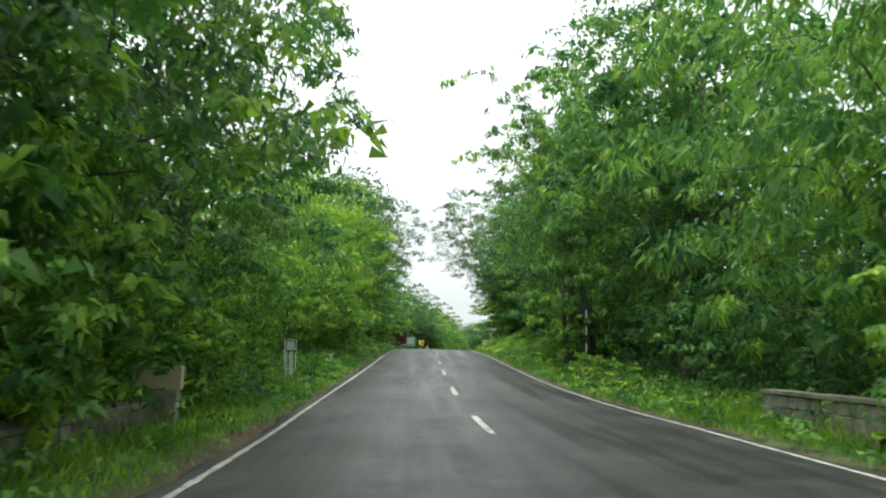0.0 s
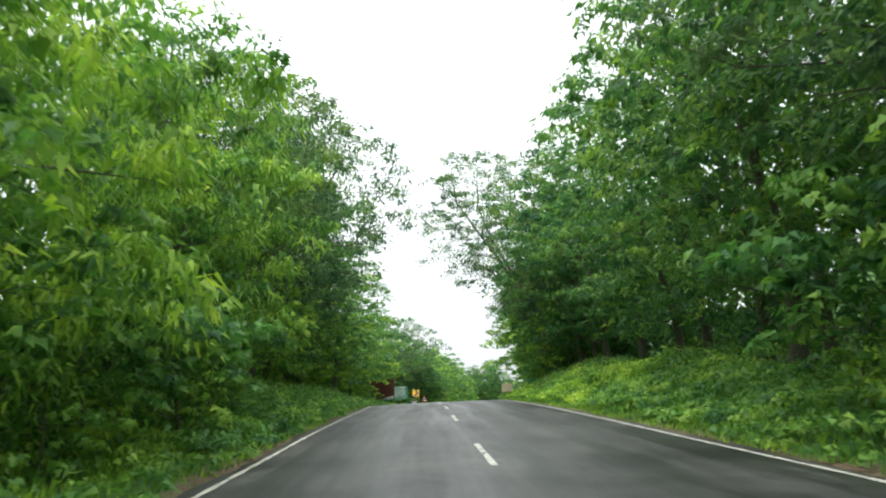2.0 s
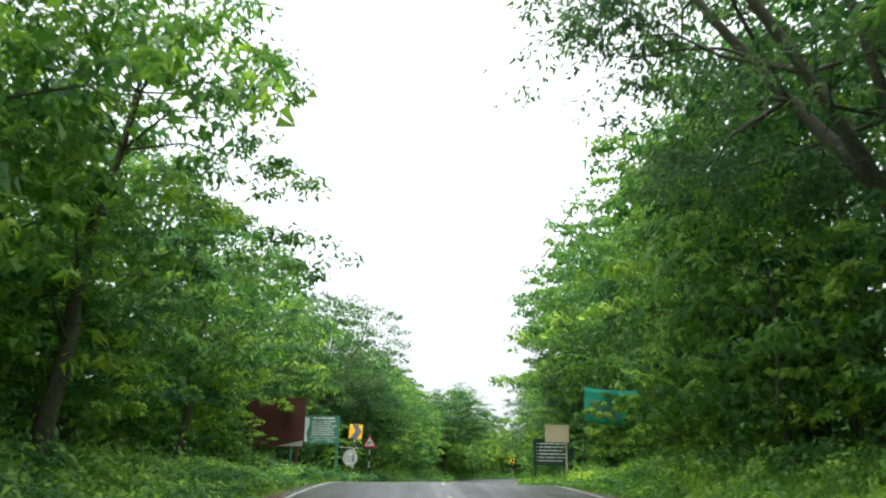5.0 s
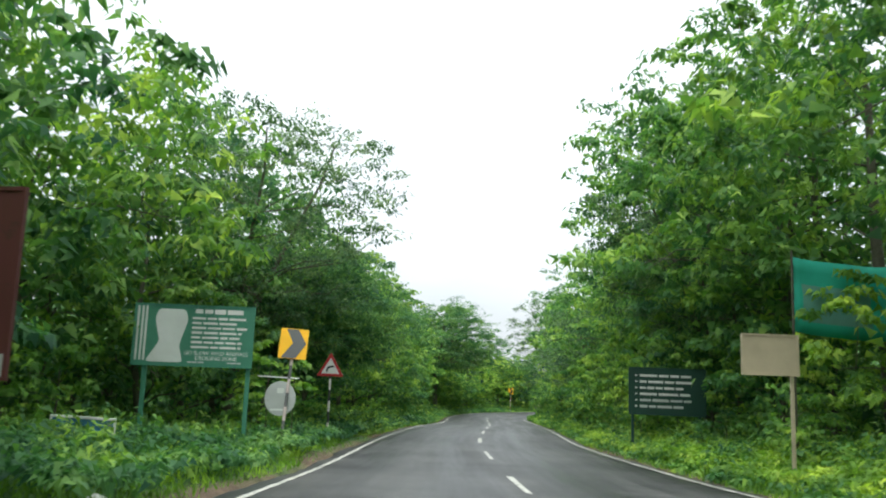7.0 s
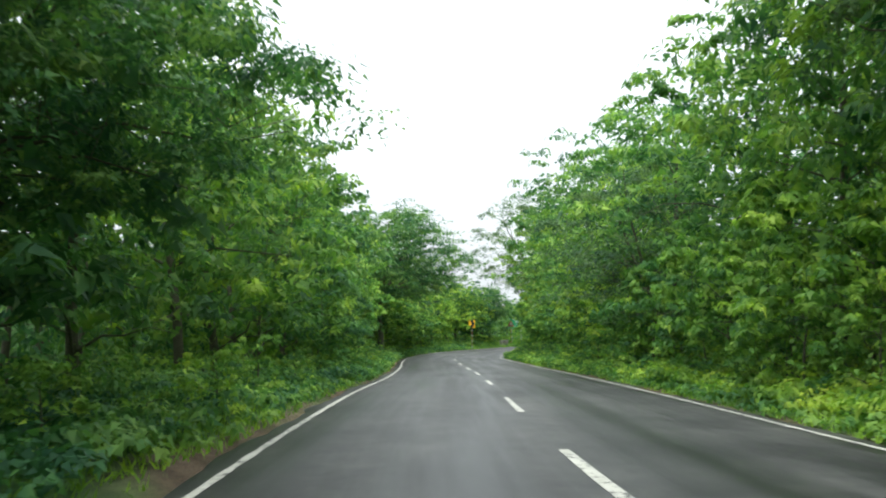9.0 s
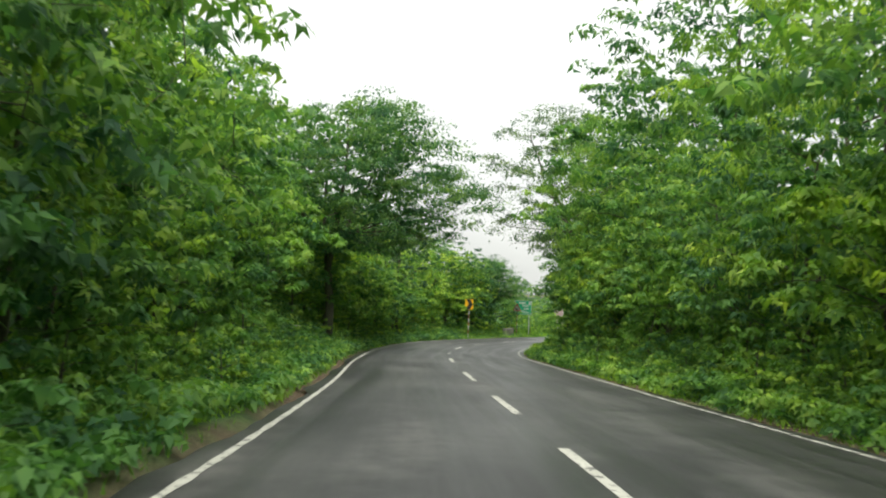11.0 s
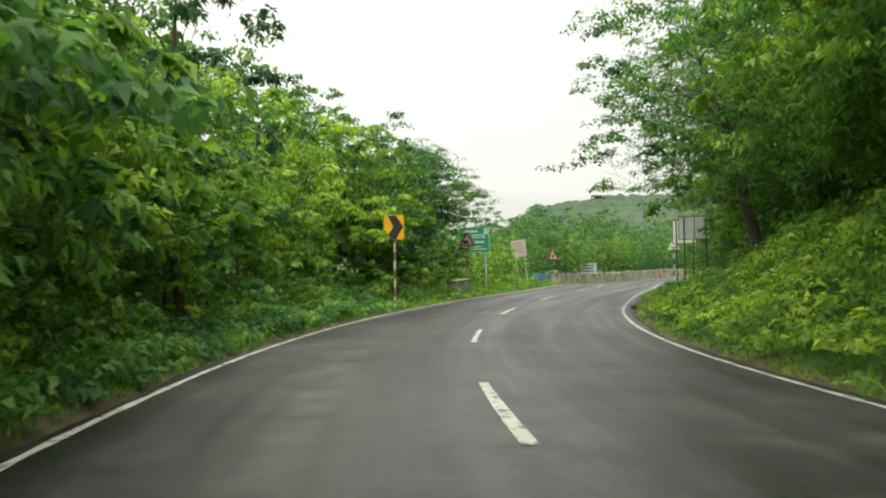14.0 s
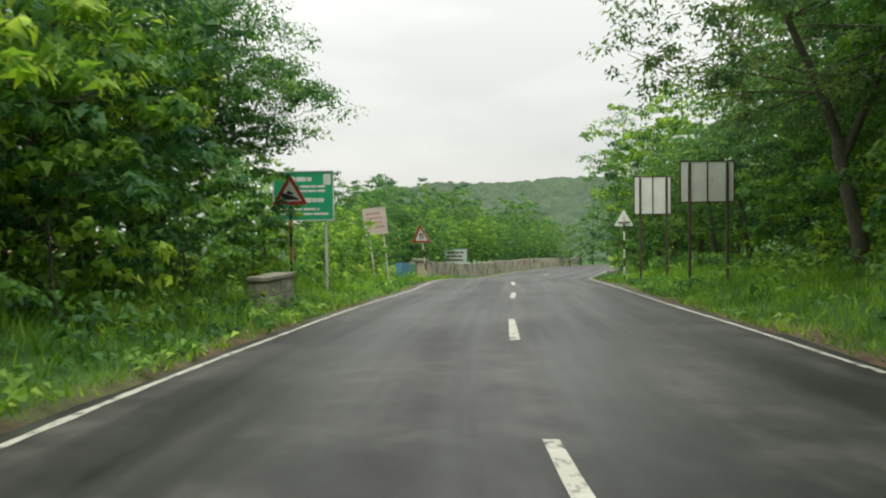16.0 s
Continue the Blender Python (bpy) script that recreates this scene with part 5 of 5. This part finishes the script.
def board_on_legs(name, s, off, turn, x0, x1, z0, z1, face, frame_mat, label, category, legs, leg_r=0.04, lean=(0, 0), thick=0.02):
    """A framed board on legs; x from its foot, z over the road."""
    ob = standing(name, s, off, turn, label, category, "", lean)
    a, b = above(s, off, z0), above(s, off, z1)
    panel = part("panel", plate(rect(x0, x1, a, b), -thick, 0.0), face, ob)
    f = 0.035
    part("frame", ring_plate(rect(x0 - f, x1 + f, a - f, b + f), rect(x0, x1, a, b), -thick - 0.012, 0.015), frame_mat, ob)
    for x in legs:
        bm = bmesh.new()
        box(bm, x - leg_r, x + leg_r, 0.018, 0.018 + 2 * leg_r, -0.6, b, 0.006)
        part("leg", bm, frame_mat, ob)
    return ob, panel, a, b


rb = random.Random(4)

# culvert parapets near the start
def masonry(name, s0, s1, off, h, thick, label, course=0.22, length=0.45, cap=True, rng=None):
    """A low wall of coursed stones along the road, with a mortar core and capping slabs."""
    rr = rng or random.Random(int(s0 * 10))
    ob = root(name, Matrix.Translation(place((s0 + s1) / 2, off)) @ pose(0, 0, 0, 0, 0, heading((s0 + s1) / 2) + 90), label, "wall")
    half = (s1 - s0) / 2
    bm = bmesh.new()
    box(bm, -half + 0.02, half - 0.02, -thick / 2 + 0.02, thick / 2 - 0.02, -0.5, h - 0.03)
    part("core", bm, STONE, ob, "mortar core")
    rows_n = max(1, int(h / course))
    for k in range(rows_n):
        x = -half - rr.uniform(0, 0.2)
        z0, z1 = k * h / rows_n, (k + 1) * h / rows_n
        while x < half:
            w = length * rr.uniform(0.6, 1.4)
            a, b = max(x, -half), min(x + w, half)
            if b - a > 0.06:
                bm = bmesh.new()
                j = rr.uniform(-0.012, 0.012)
                box(bm, a + 0.008, b - 0.008, -thick / 2 + j, thick / 2 + j, z0 + 0.006, z1 - 0.006, 0.012)
                part("stone", bm, STONE, ob)
            x += w
    if cap:
        x = -half - 0.03
        while x < half:
            w = min(rr.uniform(0.8, 1.3), half + 0.03 - x)
            bm = bmesh.new()
            box(bm, x + 0.004, x + w - 0.004, -thick / 2 - 0.04, thick / 2 + 0.04, h + 0.002, h + 0.09, 0.015)
            part("cap_stone", bm, STONE, ob)
            x += w
    return ob


masonry("parapet_wall", 7.5, 15.8, 6.2, 0.72, 0.35, "old grey stone culvert parapet with stained capping slabs")
masonry("parapet_wall", 7.0, 14.4, -6.1, 0.5, 0.35, "old mossy stone culvert parapet sunk in weeds")
ob = root("marker_block", Matrix.Translation(place(14.1, -5.75)) @ pose(0, 0, 0, 0, 0, heading(14)), "weathered pinkish concrete marker block on a stub post", "marker")
bm = bmesh.new()
box(bm, -0.42, 0.42, -0.09, 0.09, 0.75, 1.16, 0.02)
blk = part("block", bm, BEIGE, ob)
for x in (-0.16, -0.08, 0.0, 0.08):
    part("text_bar", plate(rect(x - 0.02, x + 0.02, 1.04, 1.1), -0.094, -0.0905), PALE, blk)
bm = bmesh.new()
box(bm, -0.36, 0.36, -0.11, 0.11, -0.3, 0.75, 0.02)
part("stub", bm, STONE, ob)

# black and white marker pole with the back of a triangular sign
triangle_sign(33, 6.05, 0, 2.65, 0.85, [], POST_BLACK, POST_WHITE, "dark mossy back of a triangular sign on a banded post", back=DARK_BOARD)

# small framed plate on a post among the leaves
ob = standing("framed_plate", 25, -5.2, 0, "small white plate in a thin grey frame on a post", "sign")
a = above(25, -5.2, 0.6)
plate_top = part("plate", plate(rect(-0.13, 0.13, a + 0.46, a + 0.74), -0.012, 0.0), OFF_WHITE, ob, "weathered white plate")
part("frame", ring_plate(rect(-0.185, 0.185, a - 0.15, a + 0.8), rect(-0.17, 0.17, a - 0.14, a + 0.785), -0.03, 0.01), STEEL_BACK, ob, "thin pale metal frame")
bm = bmesh.new()
box(bm, -0.165, 0.165, 0.0, 0.02, a + 0.38, a + 0.44, 0.004)
part("crossbar", bm, RUST, ob)
for x0, x1 in ((-0.15, -0.1), (-0.03, 0.08)):
    bm = bmesh.new()
    box(bm, x0, x1, -0.02, 0.04, -0.3, a + 0.42, 0.008)
    part("post", bm, OFF_WHITE, ob)

# white guide stones
for s, off in ((31.0, 5.6), (38, -5.4)):
    ob = standing("guide_stone", s, off, 0, "small whitewashed guide stone in the grass", "guide stone", "guide stones", (3, -4))
    bm = bmesh.new()
    box(bm, -0.09, 0.09, -0.07, 0.07, -0.3, 0.55, 0.03)
    part("shaft", bm, OFF_WHITE, ob)

# group of boards after the crest
ob, panel, a, b = board_on_legs("maroon_board", 100, -6.1, -8, -1.05, 1.05, 1.2, 2.85, MAROON, MAROON, "dark maroon painted sheet board on two legs", "board", (-0.8, 0.8))
part("strip", plate([(0.0, a - 0.02), (1.05, a - 0.02), (1.05, a + 0.2)], -0.026, -0.021), OFF_WHITE, panel, "pale torn strip along the lower edge")
ob, panel, a, b = board_on_legs("forest_board", 109.9, -6.7, 6, -1.25, 1.25, 1.88, 3.15, GREEN_BOARD, GREEN_BOARD, "faded green forest notice board with white lettering", "notice board", (-1.0, 1.2), 0.045)
for i, x in enumerate((-1.22, -1.13, -1.05)):
    part("stripe", plate(rect(x, x + 0.045, a + 0.08, b - 0.02), -0.026, -0.021), PALE, panel)
part("faded_shape", plate(rounded([(-1.0, a + 0.05), (-0.2, a + 0.05), (-0.3, a + 0.42), (-0.14, b - 0.3), (-0.2, b - 0.07), (-0.78, b - 0.07), (-0.84, b - 0.3), (-0.72, a + 0.5)], 0.09), -0.026, -0.021), PALE, panel, "pale faded painted shape")
bars(panel, WHITE, 1, 0.0, 1.15, b - 0.17, b - 0.03, rb, -0.021, 0.75)
bars(panel, WHITE, 7, -0.05, 1.15, a + 0.34, b - 0.2, rb, -0.021, 0.5)
lettering("GO SLOW WILD ANIMALS", 0.115, WHITE, panel, 0.5, a + 0.26, -0.022)
lettering("CROSSING ZONE", 0.115, WHITE, panel, 0.5, a + 0.15, -0.022)
bars(panel, OFF_WHITE, 1, -0.1, 0.3, a + 0.03, a + 0.1, rb, -0.021, 0.5)
bars(panel, OFF_WHITE, 1, 0.75, 1.15, a + 0.03, a + 0.1, rb, -0.021, 0.5)

chevron_sign(111.0, -4.91, 4, 2.18, 2.9, 0.66, GREY_ARROW, GREY_ARROW, PINKISH, "yellow chevron sign with dark arrow on a leaning banded post", (-9, 3))

ob = standing("round_board", 111.3, -5.02, 5, "round weathered white board hung under a thin bar", "board")
a = above(111.3, -4.9, 1.24)
pts = [(0.36 * math.cos(k * math.pi / 16), a + 0.4 * math.sin(k * math.pi / 16)) for k in range(32)]
disc = part("disc", plate(pts, -0.01, 0.01), OFF_WHITE, ob, "stained white disc")
part("mark", plate(rounded(rect(-0.08, 0.08, a + 0.12, a + 0.24), 0.03), -0.0145, -0.0105), STEEL_BACK, disc)
for x, w in ((-0.02, 0.2), (0.02, 0.16)):
    part("text_bar", plate(rect(x - w, x + w, a - 0.22 - w * 0.3, a - 0.19 - w * 0.3), -0.0145, -0.0105), STEEL_BACK, disc)
bm = bmesh.new()
tube(bm, (-0.55, 0.02, a + 0.5), (0.4, 0.02, a + 0.47), 0.014, 0.014, 6)
part("bar", bm, STEEL_BACK, ob)
for x in (-0.3, 0.3):
    bm = bmesh.new()
    tube(bm, (x, 0.02, -0.3), (x, 0.02, a + 0.49), 0.01, 0.01, 6)
    part("leg", bm, RUST, ob)

ob, panel, a, b = board_on_legs("blue_board", 106.5, -7.4, 10, -0.5, 0.5, 0.25, 0.75, BLUE, STEEL_BACK, "low faded blue board half hidden in weeds", "board", (-0.4, 0.4), 0.025, (4, 3))
triangle_sign(119, -5.12, 0, 2.03, 0.92, right_bend(), POST_BLACK, POST_WHITE, "red-edged triangular sign with a bent black arrow on post")

ob, panel, a, b = board_on_legs("beige_board", 107.5, 4.85, 0, -0.5, 0.5, 2.0, 2.7, BEIGE, BEIGE, "plain beige board on one post", "board", (0.42,), 0.03)
ob, panel, a, b = board_on_legs("green_notice_board", 117.6, 5.75, -4, -1.15, 1.15, 1.2, 2.6, DARK_BOARD, DARK_BOARD, "dark green notice board with white lettering", "notice board", (-1.05, 1.0), 0.04)
for i in range(6):
    zt = b - 0.22 - i * 0.19
    part("bullet", plate([(-0.98, zt - 0.035), (-0.9, zt), (-0.98, zt + 0.035)], -0.026, -0.021), WHITE, panel)
    bars(panel, WHITE if i < 4 else OFF_WHITE, 1, -0.84, 0.95 - 0.2 * (i % 3), zt - 0.06, zt + 0.06, rb, -0.021, 0.7)
# cloth banner tied between two poles
ob = standing("banner", 110, 8.2, -3, "teal cloth banner tied between two thin poles", "banner")
a, b = above(110, 8.2, 3.1), above(110, 8.2, 4.75)
g = np.array([[(-1.7 + 3.4 * i / 16, 0.07 * math.sin(i * 0.9) + 0.05 * math.sin(j * 1.7 + i * 0.4), a + (b - a) * j / 6 - 0.16 * math.sin(math.pi * i / 16)) for j in range(7)] for i in range(17)])
cloth = new("cloth", sheet("cloth", g, TEAL))
cloth.parent = ob
cloth.modifiers.new("thickness", "SOLIDIFY").thickness = 0.006
g2 = g[1:9, 1:5] + np.array([0, -0.014, 0])
patch = new("patch", sheet("patch", g2, TEAL_PALE))
patch.parent = cloth
tagged(patch, "pale printed patch")
for x in (-1.72, 1.72):
    bm = bmesh.new()
    tube(bm, (x, 0, -0.4), (x, 0, b + 0.15), 0.03, 0.025, 7)
    part("pole", bm, BARK, ob)

# bend: chevron, culvert, steep descent sign and green board
chevron_sign(202.3, -4.42, 2, 2.46, 3.32, 0.74, BLACK, POST_RED, POST_WHITE, "yellow chevron sign with black arrow on a faded red post", (0, 1))
masonry("parapet_wall", 212.0, 213.9, -5.1, 0.66, 0.4, "short dark stone culvert wall overgrown with weeds", 0.25, 0.6)
masonry("parapet_wall", 165.0, 169.5, -6.4, 0.22, 0.4, "low mossy stone culvert wall under the trees", 0.25, 0.6)
ob, panel, a, b = board_on_legs("green_direction_board", 219, -6.15, 3, -0.87, 0.87, 2.25, 3.65, GREEN_SIGN, OFF_WHITE, "bright green board with white border and lettering", "road sign", (-0.65, 0.65), 0.035)
bars(panel, WHITE, 1, -0.5, 0.5, b - 0.3, b - 0.12, rb, -0.021, 0.8)
part("badge", plate(rounded(rect(0.6, 0.82, b - 0.38, b - 0.06), 0.03), -0.026, -0.021), PALE, panel)
bars(panel, WHITE, 2, -0.1, 0.8, b - 0.62, b - 0.36, rb, -0.021, 0.55)
bars(panel, WHITE, 1, 0.05, 0.62, b - 0.92, b - 0.74, rb, -0.021, 0.8)
bars(panel, WHITE, 2, -0.7, 0.75, a + 0.1, a + 0.38, rb, -0.021, 0.5)
triangle_sign(216.5, -5.78, 3, 2.52, 0.94, steep_slope(), POST_BLACK, POST_RED, "red-edged steep descent sign on a dark banded post")
ob, panel, a, b = board_on_legs("faded_board", 229.8, -5.66, 14, -0.47, 0.47, 2.12, 3.22, PINKISH, PINKISH, "faded pinkish white board with worn lettering", "board", (-0.3, 0.3), 0.03, (0, -6))
bars(panel, PINK_BAR, 4, -0.36, 0.4, a + 0.2, b - 0.12, rb, -0.021, 0.45)

# backs of two boards and of a triangular sign
def board_back(s, off, turn, x0, x1, z0, z1, legs, label):
    ob, panel, a, b = board_on_legs("sign_board", s, off, turn, x0, x1, z0, z1, STEEL_BACK, RUST, label, "road sign", ())
    for x in legs:
        bm = bmesh.new()
        box(bm, x - 0.035, x + 0.035, -0.1, -0.035, -0.5, b - 0.02, 0.006)
        part("leg", bm, RUST, ob)
    bm = bmesh.new()
    xm = (x0 + x1) / 2
    box(bm, xm - 0.02, xm + 0.02, -0.06, -0.033, a, b, 0.004)
    part("rib", bm, RUST, panel)
    return ob


board_back(226.5, 5.25, 6, -0.68, 0.68, 2.67, 4.05, (-0.48, 0.52), "bare grey back of a framed sign board on legs")
board_back(221, 5.85, 6, -0.8, 0.8, 2.75, 3.95, (-0.55, 0.6), "larger bare grey back of a framed sign board")
triangle_sign(229, 4.55, 4, 2.3, 0.8, [], POST_BLACK, POST_WHITE, "bare back of a triangular sign on a thin post", back=STEEL_BACK)

# retaining wall round the bend
def wall_along(name, s0, s1, off, h, thick, panel_len, mats, label):
    """A plastered wall in bays that follows the road's edge."""
    ob = root(name, Matrix.Identity(4), label, "wall")
    s, i = s0, 0
    while s < s1:
        a, b = place(s, off), place(min(s + panel_len, s1), off)
        d = b - a
        m = Matrix.Translation((a + b) / 2) @ Matrix.Rotation(math.atan2(d.y, d.x), 4, "Z") @ Matrix.Rotation(-math.atan2(d.z, Vector((d.x, d.y)).length), 4, "Y")
        L = d.length
        bm = bmesh.new()
        box(bm, -L / 2 - 0.02, L / 2 + 0.02, -thick / 2, thick / 2, -0.8, h * (1 + 0.02 * math.sin(i * 2.3)), 0.02, m)
        part("bay", bm, mats(i), ob)
        if i % 4 == 2:
            bm = bmesh.new()
            box(bm, -L / 2 - 0.14, -L / 2 + 0.14, -thick / 2 - 0.05, thick / 2 + 0.05, -0.8, h + 0.1, 0.03, m)
            part("pier", bm, STONE, ob)
        s += panel_len
        i += 1
    return ob


wall_along("retaining_wall", 237.0, 292, -4.9, 0.95, 0.35, 3.4, lambda i: PLASTER, "long weathered grey retaining wall around the bend")
wall_along("painted_wall", 233.4, 236.8, -5.6, 0.8, 0.3, 1.7, lambda i: BLUE if i % 2 == 0 else TEAL_PALE, "short wall painted blue and teal in the grass")
ob = root("stone_pillar", Matrix.Translation(place(237.0, -5.25)) @ pose(0, 0, 0, 0, 0, heading(237)), "pale brown stone pillar with a cap slab", "pillar")
bm = bmesh.new()
box(bm, -0.3, 0.3, -0.25, 0.25, -0.3, 0.95, 0.03)
part("shaft", bm, BEIGE, ob)
bm = bmesh.new()
box(bm, -0.4, 0.4, -0.34, 0.34, 0.95, 1.08, 0.02)
part("cap", bm, STONE, ob)
triangle_sign(236.4, -4.8, -18, 1.95, 1.1, hairpin(), POST_BLACK, POST_WHITE, "red-edged triangular bend sign on a leaning banded post", lean=(13, 0))
ob, panel, a, b = board_on_legs("painted_board", 251.0, -6.2, 4, -0.8, 0.75, 0.9, 1.9, OFF_WHITE, BLUE, "pale board with dark blotched lettering behind the wall", "board", (-0.6, 0.6), 0.03)
bars(panel, BLACK, 3, -0.7, 0.65, a + 0.1, b - 0.1, rb, -0.021, 0.5)

# litter on the verge
for s, off, w in ((203.5, 5.1, 0.16), (206.5, 4.8, 0.12), (208.5, 5.6, 0.2), (99.5, -4.5, 0.18), (171, 4.7, 0.14), (101.5, -4.9, 0.3)):
    ob = standing("litter", s, off, spin.uniform(0, 180), "crumpled pale scrap of litter on the verge", "litter", "litter scraps")
    bm = bmesh.new()
    bmesh.ops.create_icosphere(bm, subdivisions=2, radius=w * 0.5)
    for v in bm.verts:
        k = 1 + 0.35 * math.sin(v.co.x * 60 + s) * math.cos(v.co.y * 47)
        v.co = Vector((v.co.x * 1.3 * k, v.co.y * k, max(v.co.z, -0.02) * 0.45 * k))
    part("scrap", bm, LITTER, ob)

# ---------------------------------------------------------------- far hill
def hill_at(bearing, dist):
    """Ground plan of the far hill: bearing in degrees right of north, metres from the bend."""
    a = radians(bearing)
    return HILL_X + math.sin(a) * dist, HILL_Y + math.cos(a) * dist


HILL_X, HILL_Y = 22.0, 196.0
bs, ds = np.linspace(14, 88, 330), np.linspace(130, 540, 190)
rows_g = []
for d in ds:
    rows_b = []
    for bq in bs:
        x, y = hill_at(bq, d)
        ridge = np.interp(bq, [8, 22, 25, 27.3, 29, 32, 35, 41, 44, 52, 60, 95], [0, 2, 6, 11, 16, 19, 21, 20.5, 22, 22.5, 23, 18])
        f = min(max((d - 150) / 210, 0), 1)
        f = f * f * (3 - 2 * f)
        near_crown = noise.voronoi(Vector((x / 5.2, y / 5.2, 0.3)))[0][0]
        crown_top = 2.2 * max(0.0, 1 - (near_crown / 0.62) ** 2) + 0.9 * noise.noise(Vector((x * 0.35, y * 0.35, 3)))
        rows_b.append((x, y, -9 + ridge * f * 1.26 + 3 * noise.noise(Vector((x * 0.02, y * 0.02, 5))) * f + crown_top))
    rows_g.append(rows_b)
tagged(new("far_hill", sheet("far_hill", np.array(rows_g), FOREST)), "low green forested hill in the distance", "hill", kind="structure")

# ---------------------------------------------------------------- lane dashes, on the road
for s in DASHES:
    stripe("lane_dash", s, s + 3.2, -0.02, 0.115, "", road)
